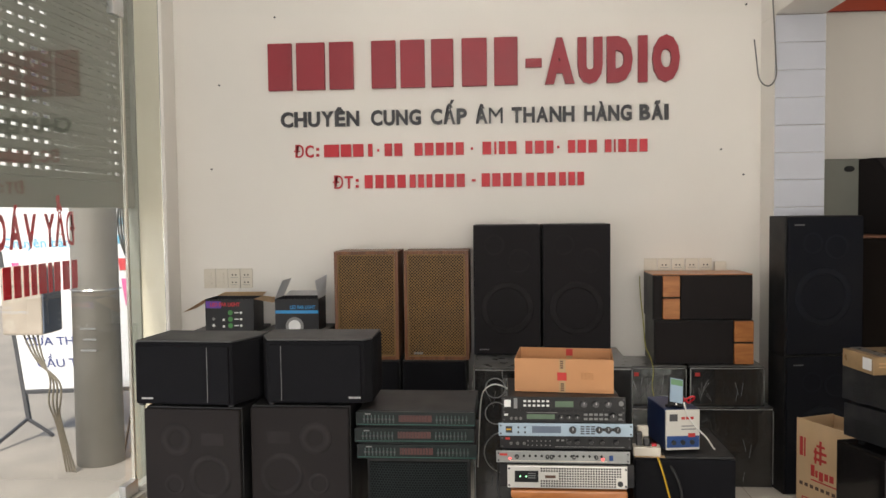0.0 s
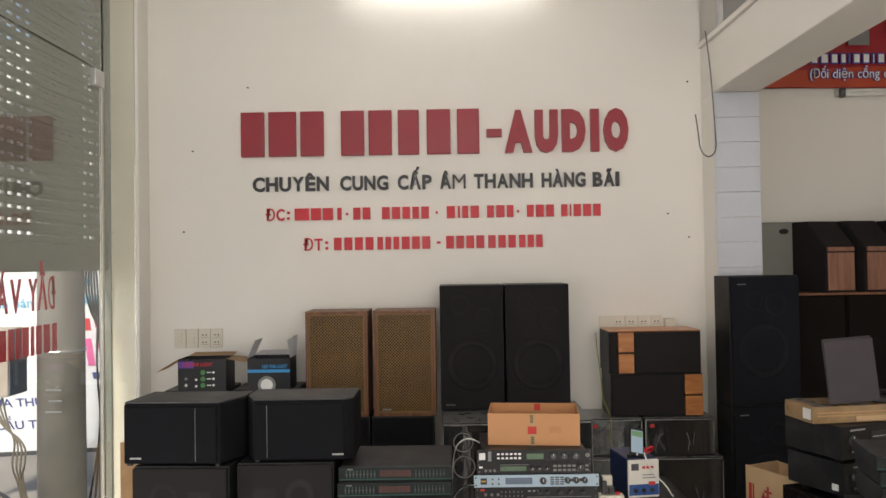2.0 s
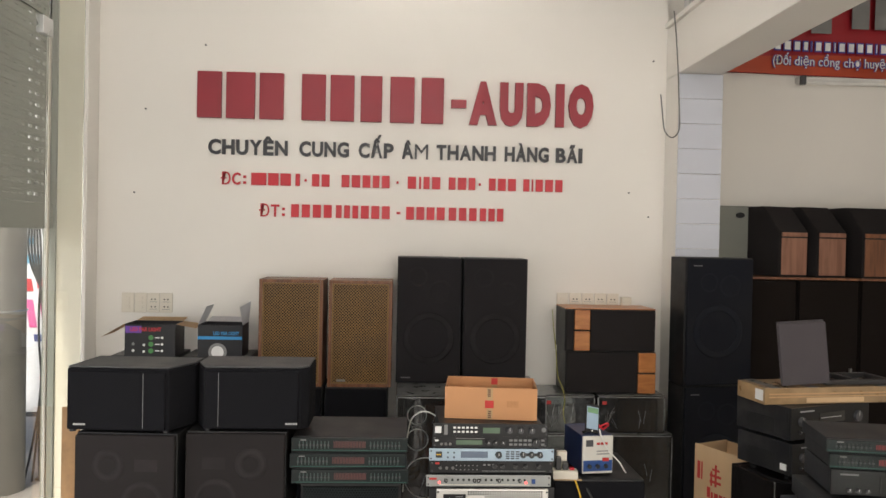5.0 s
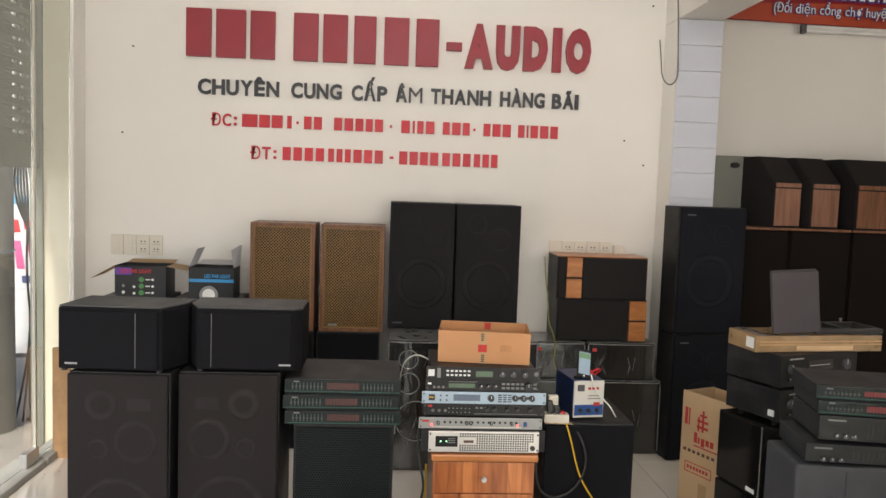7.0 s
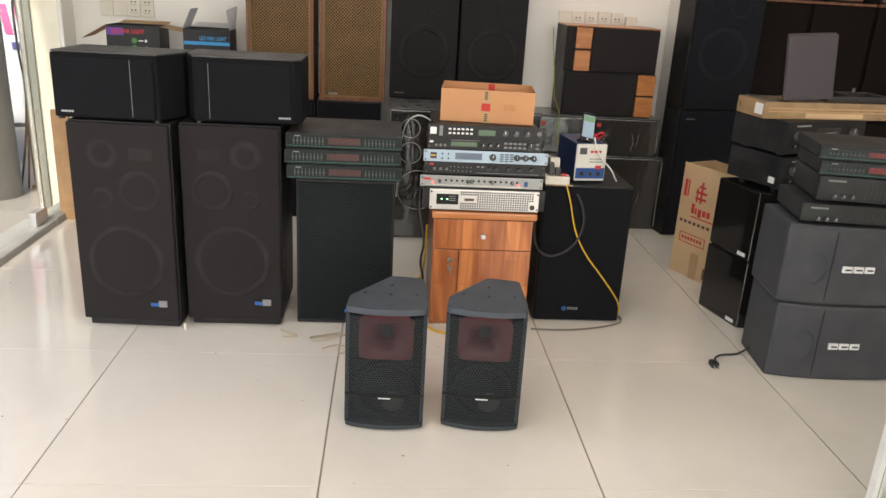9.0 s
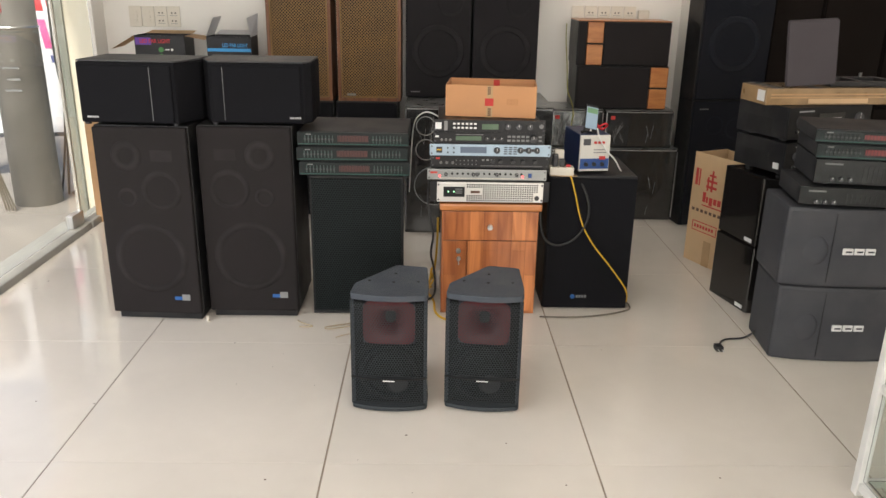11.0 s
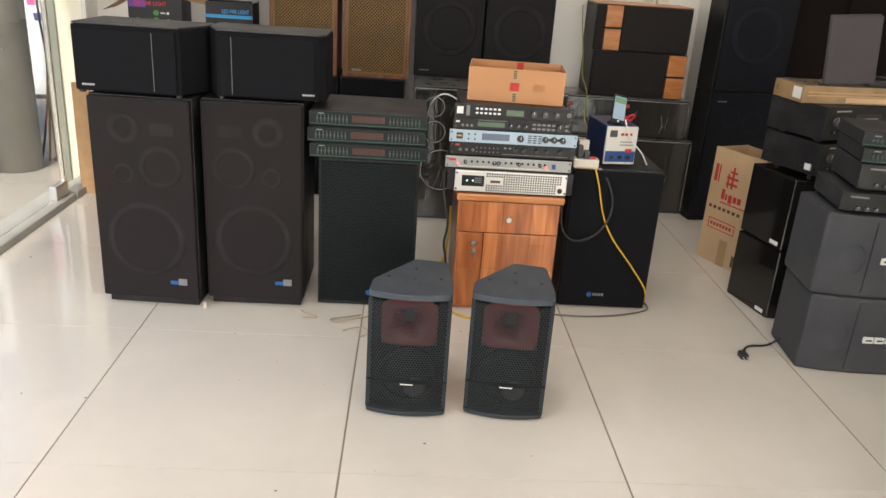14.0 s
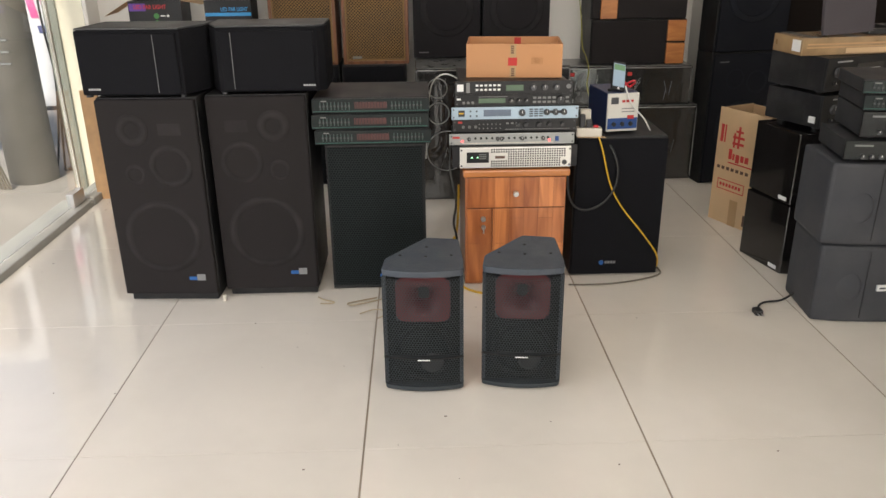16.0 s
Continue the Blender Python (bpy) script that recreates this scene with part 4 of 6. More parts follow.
part("clump", tube([(0, 0, 0.004), (0.03, 0.03, 0.012), (0.07, 0.01, 0.01), (0.04, -0.01, 0.016), (0.01, 0.03, 0.006), (0.06, 0.05, 0.008)], 0.006), BLACKCABLE, st)
rw = thing("red_wire", "thin red speaker wire looped behind the phone", "wire", 0, 0, 0)
part("wire", tube([(0.66, 3.03, 0.765), (0.69, 3.0, 0.80), (0.715, 3.02, 0.79), (0.70, 3.05, 0.765), (0.68, 3.0, 0.77), (0.65, 3.03, 0.81)], 0.004), REDSIGN, rw)

ss = thing("socket_strip", "white multi-socket strip with plugs and a red switch", "socket strip", 0.458, 2.86, 0.594, -4)
part("case", bx(0, 0.10, 0.05, 0.10, 0, 0.035, 0.005), PLASTIC_W, ss)
part("red_switch", bx(0.068, 0.086, 0.06, 0.08, 0.0355, 0.044, 0.002), REDSIGN, ss)
part("card_base", bx(0.005, 0.115, 0.046, 0.104, -0.0015, -0.0003), KRAFT, ss)
for px, pz in ((0.012, 0.05), (0.04, 0.03)):
    part("plug", bx(px, px + 0.022, 0.06, 0.09, 0.0355, 0.0355 + pz, 0.004), KNOB, ss, "black plug")
part("plug", bx(0.02, 0.06, 0.092, 0.12, 0.0355, 0.10, 0.004), PLASTIC_W, ss, "white plug")

cables = [
    ("yellow_cable", "yellow mains cable running down to the floor", YELLOW, 0.0034, [(0.545, 2.885, 0.60), (0.56, 2.87, 0.56), (0.60, 2.88, 0.40), (0.66, 2.885, 0.30), (0.73, 2.885, 0.22), (0.80, 2.885, 0.13), (0.832, 2.90, 0.08), (0.835, 2.92, 0.008), (0.80, 2.94, 0.006)]),
    ("black_cable", "black cable hanging in a loop over the subwoofer", BLACKCABLE, 0.005, [(0.57, 2.93, 0.60), (0.61, 2.885, 0.55), (0.64, 2.88, 0.44), (0.60, 2.88, 0.34), (0.52, 2.885, 0.29), (0.45, 2.87, 0.32), (0.425, 2.87, 0.40), (0.43, 2.88, 0.47)]),
    ("black_cable", "black cable hanging beside the wooden cabinet", BLACKCABLE, 0.005, [(-0.03, 2.95, 0.60), (-0.045, 2.90, 0.50), (-0.03, 2.88, 0.42), (-0.012, 2.88, 0.34), (-0.03, 2.9, 0.25), (-0.01, 2.92, 0.18), (0.0, 2.95, 0.006), (-0.06, 2.98, 0.006)]),
    ("grey_cable", "grey cable lying along the foot of the subwoofer", GREYCABLE, 0.0038, [(0.44, 2.80, 0.006), (0.55, 2.79, 0.006), (0.70, 2.815, 0.006), (0.83, 2.87, 0.006), (0.862, 2.92, 0.006), (0.845, 2.99, 0.006)]),
    ("yellow_cable", "tangled yellow cable on the floor behind the cabinet", YELLOW, 0.005, [(-0.14, 3.05, 0.006), (-0.06, 2.98, 0.03), (0.0, 3.03, 0.09), (-0.02, 3.0, 0.17), (-0.03, 3.02, 0.05), (-0.09, 3.02, 0.006), (-0.13, 3.12, 0.006), (-0.02, 3.15, 0.006), (0.005, 3.08, 0.2), (0.005, 3.1, 0.35)]),
    ("yellow_cable", "tangled yellow cable on the floor behind the cabinet", YELLOW, 0.005, [(-0.13, 3.09, 0.006), (-0.05, 3.06, 0.02), (-0.01, 3.05, 0.04), (-0.06, 3.1, 0.01), (-0.005, 2.97, 0.006), (-0.01, 2.84, 0.006), (0.03, 2.76, 0.006), (0.12, 2.72, 0.006), (0.2, 2.74, 0.006)]),
    ("tan_cable", "loose tan cable end curled on the floor", TANCABLE, 0.0028, [(-0.34, 2.72, 0.005), (-0.42, 2.69, 0.005), (-0.46, 2.67, 0.006), (-0.44, 2.64, 0.01), (-0.38, 2.66, 0.012), (-0.33, 2.70, 0.005), (-0.27, 2.73, 0.005)]),
    ("tan_cable", "loose tan cable end curled on the floor", TANCABLE, 0.0028, [(-0.575, 2.74, 0.004), (-0.55, 2.71, 0.004), (-0.50, 2.69, 0.004), (-0.52, 2.675, 0.004), (-0.56, 2.68, 0.004)]),
    ("tan_cable", "loose tan cable end curled on the floor", TANCABLE, 0.0022, [(-0.40, 2.58, 0.004), (-0.36, 2.60, 0.012), (-0.31, 2.59, 0.016), (-0.30, 2.55, 0.008), (-0.33, 2.54, 0.004)]),
    ("white_cable", "thin white charging cable from the phone", WHITECABLE, 0.003, [(0.655, 2.955, 0.785), (0.66, 2.945, 0.755), (0.69, 2.94, 0.70), (0.735, 2.94, 0.66), (0.76, 2.96, 0.62), (0.775, 2.98, 0.60), (0.78, 3.0, 0.598)]),
    ("yellow_green_cable", "thin yellow-green cable hanging from the wall sockets", mat("yellow_green_cable", (0.30, 0.27, 0.06), 0.6), 0.0028, [(0.775, 4.60, 1.12), (0.748, 4.45, 1.06), (0.742, 4.29, 0.9), (0.748, 4.28, 0.76), (0.77, 4.25, 0.72), (0.79, 4.24, 0.64), (0.765, 4.2, 0.56), (0.75, 3.9, 0.5), (0.72, 3.6, 0.45)]),
    ("white_cable", "thick white cable behind the rack gear", WHITECABLE, 0.003, [(0.0, 3.10, 0.80), (-0.04, 3.08, 0.83), (-0.09, 3.12, 0.80), (-0.11, 3.2, 0.74), (-0.12, 3.3, 0.6), (-0.13, 3.35, 0.4)]),
    ("black_cable", "black power lead on the floor with its plug", BLACKCABLE, 0.004, [(1.29, 2.62, 0.03), (1.26, 2.62, 0.006), (1.22, 2.60, 0.006), (1.17, 2.60, 0.006), (1.13, 2.57, 0.006), (1.115, 2.53, 0.008)]),
]
for name, label, m, r, pts in cables:
    c = thing(name, label, "cable")
    part("lead", tube(pts, r), m, c)
    if label.startswith("black power"):
        part("plug", bx(1.088, 1.118, 2.488, 2.528, 0.0, 0.022, 0.006), KNOB, c, "black two-pin plug")
        for k in range(2):
            part("pin", disc(1.095 + 0.015 * k, 2.478, 0.011, 0.0022, 0.02, "y", 8), STEEL, c)


# ---- front pair of wedge monitors ----
def monitor(x, y, rz):
    s = thing("wedge_monitor", "grey wedge-shaped speaker with honeycomb grille and dark red horn", "speaker", x, y, 0, rz, "wedge monitors")
    out = [(0, 0.0), (0.248, 0.0), (0.248, 0.06), (0.232, 0.255), (0.125, 0.268), (0.004, 0.085)]
    part("cabinet", prism(rounded([(0.004, 0.064), (0.244, 0.064), (0.228, 0.25), (0.126, 0.262), (0.006, 0.085)], 0.008), 0.008, 0.392, 0.002), GREYPAINT, s)
    part("side_panel", bx(0.004, 0.011, 0.008, 0.072, 0.021, 0.392, 0.002), GREYPAINT, s)
    part("side_panel", bx(0.237, 0.244, 0.008, 0.066, 0.021, 0.392, 0.002), GREYPAINT, s)

    def cap(z0, z1):
        pts = [(0.248 * k / 8, -0.022 * (1 - (k / 4 - 1) ** 2)) for k in range(9)]
        return prism(rounded(pts + [(0.248, 0.07)] + out[3:], 0.014), z0, z1, 0.004)
    part("top_cap", cap(0.393, 0.414), GREYPAINT, s)
    part("base_cap", cap(0.004, 0.020), PERF_F, s)
    for px, py in ((0.05, 0.11), (0.13, 0.10), (0.21, 0.11), (0.13, 0.18)):
        part("rigging_hole", disc(px, py, 0.4145, 0.005, 0.002, "z", 10), DARKHOLE, s)
    for b in (bx(0.012, 0.236, 0.006, 0.0115, 0.024, 0.236), bx(0.012, 0.040, 0.006, 0.0115, 0.2365, 0.39), bx(0.208, 0.236, 0.006, 0.0115, 0.2365, 0.39)):
        part("baffle", b, BAFFLE, s)
    # flared square mouth that narrows to an upright throat
    hb = bmesh.new()
    loops = []
    for k in range(7):
        q = k / 6
        f = 1 - q ** 0.7 * 0.72
        hw, hh = 0.083 * (1 - q ** 0.7 * 0.80), 0.074 * f
        r_ = 0.032
        pts = rounded([(0.124 - hw, 0.313 - hh), (0.124 + hw, 0.313 - hh), (0.124 + hw, 0.313 + hh), (0.124 - hw, 0.313 + hh)], r_)
        loops.append([hb.verts.new((px, 0.002 + 0.052 * q * q, pz)) for px, pz in pts])
    for lo, hi in zip(loops, loops[1:]):
        for a in range(len(lo)):
            b = (a + 1) % len(lo)
            hb.faces.new((lo[a], lo[b], hi[b], hi[a]))
    bmesh.ops.recalc_face_normals(hb, faces=hb.faces)
    h = part("horn", hb, HORN, s, "dark red flared horn", True)
    part("throat", bx(0.100, 0.148, 0.055, 0.058, 0.280, 0.346), DARKHOLE, h)
    w = part("woofer", ring(0.125, 0.004, 0.135, 0.088, 0.012, squash=0.3), BAFFLE, s, "grey woofer cone", True)
    part("cone", disc(0.125, 0.0045, 0.135, 0.078, 0.006, "y", 32, r2=0.04), BAFFLE, w)
    part("dust_cap", disc(0.150, 0.000, 0.095, 0.036, 0.006, "y", 24, r2=0.026), CONE, w)
    part("grille", lattice(0.003, 0.245, 0.025, 0.389, 0.0088, 0.79, 6, 0.02, -0.004), PERF_F, s, "honeycomb perforated steel grille")
    part("grille_frame", bx(0.0005, 0.0045, -0.004, 0.012, 0.023, 0.391, 0.001), PERF_F, s)
    part("grille_frame", bx(0.2435, 0.2475, -0.004, 0.012, 0.023, 0.391, 0.001), PERF_F, s)
    part("cross_bar", prism([(0.248 * k / 8, -0.0205 * (1 - (k / 4 - 1) ** 2) - 0.006) for k in range(9)] + [(0.248, -0.001), (0.0, -0.001)], 0.119, 0.123), VINYL, s)
    bg = part("badge", bx(0.103, 0.147, -0.0295, -0.0265, 0.113, 0.128, 0.001), FACE, s)
    part("badge_print", bx(0.106, 0.144, -0.0305, -0.0296, 0.119, 0.1225), WHITEINK, bg)
    for px, py in ((0.03, 0.03), (0.22, 0.03), (0.13, 0.23)):
        part("foot", disc(px, py, 0.002, 0.01, 0.004, "z", 10), KNOB, s)
    return s


monitor(-0.283, 2.048, -3)
monitor(0.022, 2.058, -6)


# ---- row against the back wall ----
def plain_speaker(label, x, y, z, w, d, h, rz=0, front=CLOTH_B, body=VINYL, group="", logo=None, inset=0.008, drivers=()):
    s = thing("floor_speaker", label, "speaker", x, y, z, rz, group)
    part("cabinet", bx(0, w, 0.012, d, 0, h, 0.004), body, s)
    g = part("grille", bx(inset, w - inset, -0.008, 0.011, inset, h - inset, 0.006), front, s)
    for name, u, z2, r, m in drivers:
        part(name, ring(u, -0.0078, z2, r, r * 0.16, squash=0.05), m, g, smooth=True)
    if logo:
        for k in range(5):
            part("logo_bar", bx(logo[0] + 0.011 * k, logo[0] + 0.011 * k + 0.008, -0.0105, -0.0085, logo[1], logo[1] + 0.006), GREYINK, g)
    return s


def lattice_speaker(x, y, z, rz=0):
    s = thing("lattice_speaker", "walnut speaker with a gold-brown lattice front", "speaker", x, y, z, rz, "lattice-fronted speakers")
    w, h = 0.36, 0.608
    part("body", bx(0.006, w - 0.006, 0.02, 0.27, 0.006, h - 0.006), GOLDBACK, s)
    for n, b in (("side_panel", bx(0, 0.018, 0, 0.272, 0, h, 0.002)), ("side_panel", bx(w - 0.018, w, 0, 0.272, 0, h, 0.002)), ("top_panel", bx(0.0185, w - 0.0185, 0, 0.272, h - 0.018, h, 0.002)), ("bottom_panel", bx(0.0185, w - 0.0185, 0, 0.272, 0, 0.018, 0.002))):
        part(n, b, WALNUT, s)
    part("lattice", lattice(0.019, w - 0.019, 0.019, h - 0.019, 0.0175, 0.66, 4, 0, 0.012), GOLD, s, "gold-brown diamond lattice")
    for b in (bx(0.019, 0.027, 0.004, 0.0115, 0.019, h - 0.019), bx(w - 0.027, w - 0.019, 0.004, 0.0115, 0.019, h - 0.019), bx(0.0275, w - 0.0275, 0.004, 0.0115, 0.019, 0.027), bx(0.0275, w - 0.0275, 0.004, 0.0115, h - 0.027, h - 0.019)):
        part("inner_frame", b, GOLD, s)
    part("badge", bx(0.05, 0.10, 0.0095, 0.0115, 0.03, 0.042), GREYINK, s)
    return s


plain_speaker("black cloth-fronted speaker under a lattice speaker", -0.955, 4.285, 0, 0.365, 0.30, 0.684, 0, CLOTH_B, VINYL, "black floor speakers")
plain_speaker("black cloth-fronted speaker under a lattice speaker", -0.578, 4.285, 0, 0.355, 0.30, 0.684, 0, CLOTH_B, VINYL, "black floor speakers")
lattice_speaker(-0.957, 4.30, 0.685)
lattice_speaker(-0.565, 4.30, 0.685)
TALL = (("tweeter_ring", 0.115, 0.61, 0.052, CLOTH_FAINT), ("midrange_ring", 0.25, 0.52, 0.062, CLOTH_FAINT), ("woofer_ring", 0.184, 0.26, 0.128, CLOTH_FAINT))
for x in (-0.178, 0.202):
    plain_speaker("tall black cloth-fronted speaker standing on a wrapped one", x, 4.305, 0.712, 0.368, 0.29, 0.72, 0, CLOTH_TALL, VINYL, "tall cloth-fronted speakers", (0.03, 0.03), 0.003, TALL)


def wrapped(x, y, w, d, h, z=0.0, rings=True, logo=False):
    s = thing("wrapped_speaker", "black speaker wrapped in clear stretch film", "speaker", x, y, z, 0, "film-wrapped speakers")
    part("cabinet", bx(0, w, 0.01, d, 0, h, 0.012, seg=3), FILM, s)
    # pale top sheet that carries the film's sheen in its colour
    part("film_edge", bx(0.004, w - 0.004, 0.012, d - 0.004, h + 0.001, h + 0.005, 0.002), FILM_TOP, s)
    if rings:
        for u, z2, r in ((0.113, h - 0.098, 0.05), (0.117, h - 0.228, 0.056), (0.161, h - 0.43, 0.107)):
            part("driver_ring", ring(u, 0.003, z2, r, 0.003), RINGGREY, s, smooth=True)
    # thin raised folds; highlights along the film's creases are drawn in pale colour
    rnd = random.Random(int(1000 * x))
    for k in range(11):
        px, pz = rnd.uniform(0.02, w - 0.1), rnd.uniform(0.03, h - 0.13)
        lean = rnd.choice((-1, 1, 0.3)) * rnd.uniform(0.01, 0.05)
        up_ = rnd.uniform(0.04, 0.12)
        px = min(max(px, 0.06), w - 0.06)
        part("film_fold", tube([(px, 0.0085, pz), (px + lean * 0.4, 0.0065, pz + up_ * 0.5), (px + lean, 0.0085, pz + up_)], rnd.uniform(0.0007, 0.0013)), FILM_RIM, s)
    for side in (0.006, w - 0.006):
        part("film_fold", tube([(side, 0.012, 0.02), (side + rnd.uniform(-0.004, 0.004), 0.008, h * 0.5), (side, 0.012, h - 0.012)], 0.003), FILM_RIM, s)
    part("film_fold", tube([(0.01, 0.010, h - 0.006), (w * 0.5, 0.006, h - 0.009), (w - 0.01, 0.010, h - 0.006)], 0.003), FILM_RIM, s)
    if logo:
        part("logo_bar", bx(0.03, 0.055, 0.005, 0.0095, h - 0.05, h - 0.03), REDINK, s)
    return s


wrapped(-0.172, 3.955, 0.40, 0.64, 0.705)
wrapped(0.24, 3.99, 0.40, 0.60, 0.705)
wrapped(0.985, 4.262, 0.445, 0.33, 0.432, rings=False)
wrapped(0.985, 4.275, 0.40, 0.31, 0.215, 0.438, rings=False, logo=True)
wrapped(0.66, 4.262, 0.315, 0.33, 0.432, rings=False)
wrapped(0.66, 4.275, 0.315, 0.31, 0.215, 0.438, rings=False, logo=True)


def trim_speaker(x, y, z, left, rz=0):
    s = thing("bookshelf_speaker", "long black speaker with orange wood panels at one end", "speaker", x, y, z, rz, "wood-trimmed speakers")
    w, d, h = 0.53, 0.28, 0.243
    part("cabinet", bx(0, w, 0.014, d, 0, h, 0.003), VINYL, s)
    if left:
        part("top_panel", bx(0.0, w, 0.004, d, h + 0.0005, h + 0.006, 0.002), CABTOP, s, "orange-brown wood top")
    a = 0.052 if left else 0.424
    part("cloth_front", bx(0.145 if left else 0.004, w - 0.004 if left else 0.420, -0.008, 0.013, 0.004, h - 0.004, 0.006), CLOTH, s)
    if left:
        part("cloth_front", bx(0.004, 0.049, -0.006, 0.013, 0.004, h - 0.004, 0.005), CLOTH, s)
    b = 0.142 if left else w - 0.004
    part("wood_panel", bx(a, b, -0.01, 0.013, 0.004, 0.116, 0.004), ORANGEWOOD, s, "orange wood panel")
    part("wood_panel", bx(a, b, -0.01, 0.013, 0.126, h - 0.004, 0.004), ORANGEWOOD, s, "orange wood panel")
    part("slot", bx(a, b, 0.0, 0.013, 0.117, 0.125), DARKHOLE, s)
    return s


trim_speaker(0.804, 4.315, 0.660, False)
trim_speaker(0.797, 4.315, 0.905, True)

# two black speakers under the lamp cartons, mostly hidden
plain_speaker("black speaker behind the floor speakers, carrying lamp cartons", -1.75, 4.22, 0, 0.36, 0.30, 0.86, 0, CLOTH_B, VINYL, "black floor speakers")
plain_speaker("black speaker behind the floor speakers, carrying lamp cartons", -1.36, 4.22, 0, 0.37, 0.30, 0.86, 0, CLOTH_B, VINYL, "black floor speakers")


def carton_lamp(x, y, z, w, d, h, left):
    c = thing("lamp_carton", "open black printed carton of a stage lamp", "carton", x, y, z, 0 if left else 0, "lamp cartons")
    for n, b in (("front_side", bx(0, w, 0, 0.003, 0, h)), ("back_side", bx(0, w, d - 0.003, d, 0, h)), ("end_side", bx(0, 0.003, 0.0035, d - 0.0035, 0, h)), ("end_side", bx(w - 0.003, w, 0.0035, d - 0.0035, 0, h)), ("bottom", bx(0.0035, w - 0.0035, 0.0035, d - 0.0035, 0, 0.003))):
        part(n, b, BOX_BLACK, c)

    def flap(name, a, b, cc, dd):
        bm = bmesh.new()
        vs_ = [bm.verts.new(v) for v in (a, b, cc, dd)]
        bm.faces.new(vs_)
        bmesh.ops.solidify(bm, geom=bm.faces[:], thickness=0.003)
        part(name, bm, KRAFT if left else BOARD_W, c, "raised cardboard flap")
    if left:
        flap("flap", (0, 0.0, h), (0, d, h), (-0.12, d * 0.95, h - 0.07), (-0.13, 0.0, h - 0.075))
        flap("flap", (w, 0.0, h), (w, d, h), (w + 0.12, d, h - 0.015), (w + 0.11, 0.0, h - 0.02))
        flap("flap", (0.004, d, h), (w - 0.004, d, h), (w - 0.01, d + 0.1, h + 0.012), (0.01, d + 0.1, h + 0.012))
        part("violet_band", bx(0.004, w * 0.33, -0.0015, -0.0003, h - 0.05, h - 0.012), BOX_VIOLET, c)
        part("word", letters("LED PAR LIGHT", 0.03, w * 0.72, h - 0.04, 0.021, 0.001, 0.02), REDSIGN, c).location = (0, -0.0016, 0)
        for i in range(3):
            part("green_disc", disc(w * 0.52, -0.0012, h - 0.075 - 0.036 * i, 0.014, 0.0016, "y", 18), GREENINK, c)
            part("white_dot", disc(w * 0.74, -0.0012, h - 0.075 - 0.036 * i, 0.007, 0.0016, "y", 12), WHITEINK, c)
            part("name_print", bx(w * 0.6, w * 0.69, -0.0012, -0.0003, h - 0.078 - 0.036 * i, h - 0.072 - 0.036 * i), WHITEINK, c)
        for i in range(2):
            part("white_dot", disc(w * 0.17, -0.0012, h - 0.11 - 0.036 * i, 0.010, 0.0016, "y", 4), GREYINK if i == 0 else WHITEINK, c)
            part("white_dot", disc(w * 0.38, -0.0012, h - 0.115 - 0.036 * i, 0.007, 0.0016, "y", 12), WHITEINK, c)
    else:
        flap("flap", (0, 0.0, h), (0, d, h), (0.045, d * 1.0, h + 0.10), (0.04, 0.02, h + 0.10))
        flap("flap", (w, 0.0, h), (w, d, h), (w + 0.01, d, h + 0.12), (w - 0.015, 0.0, h + 0.10))
        flap("flap", (0.004, d, h), (w - 0.004, d, h), (w - 0.012, d + 0.09, h + 0.02), (0.012, d + 0.09, h + 0.02))
        part("blue_band", bx(0.0, w, -0.0015, -0.0003, h - 0.08, h - 0.063), BOX_BLUE, c)
        part("word", letters("LED PAR LIGHT", 0.085, w * 0.93, h - 0.056, 0.02, 0.001, 0.02), BOX_BLUE, c).location = (0, -0.0016, 0)
        part("lamp_picture", disc(w * 0.45, -0.0012, h - 0.15, 0.05, 0.0016, "y", 28), GREYINK, c)
        part("lamp_picture", disc(w * 0.45, -0.0026, h - 0.15, 0.034, 0.001, "y", 28), WHITEINK, c)
    return c


carton_lamp(-1.662, 4.20, 0.862, 0.273, 0.18, 0.178, True)
carton_lamp(-1.268, 4.20, 0.862, 0.242, 0.18, 0.178, False)

# ---- stack beside the pillar ----
for z, h in ((0, 0.735), (0.737, 0.727)):
    plain_speaker("tall blue-black floor speaker stacked beside the pillar", 1.445, 4.163, z, 0.42, 0.18, h, 9, NAVYCLOTH, VINYL, "stacked blue-black speakers", (0.04, h - 0.05), 0.006, (("tweeter_ring", 0.14, h - 0.14, 0.05, NAVY_FAINT), ("midrange_ring", 0.27, h - 0.16, 0.058, NAVY_FAINT), ("woofer_ring", 0.2, h - 0.42, 0.135, NAVY_FAINT)))

# ---- side room: brown stack, slanted speakers, locker, banner ----
for x, w in ((1.955, 0.29), (2.25, 0.385), (2.64, 0.40), (3.045, 0.40)):
    for z, h in ((0, 0.665), (0.667, 0.667)):
        plain_speaker("dark brown cloth-fronted speaker in the stacked row", x, 4.47, z, w - 0.004, 0.40, h, 0, BROWNBLACK, BROWNBLACK, "stacked brown speakers", None, 0.006)


for x, w in ((1.955, 0.675), (2.64, 0.80)):
    lip = thing("shelf_board", "thin reddish-brown wood board on the stacked speakers", "board", x, 4.462, 1.335, 0, "boards on the brown stack")
    part("board", bx(0, w, 0, 0.42, 0, 0.014, 0.002), WALNUT, lip)


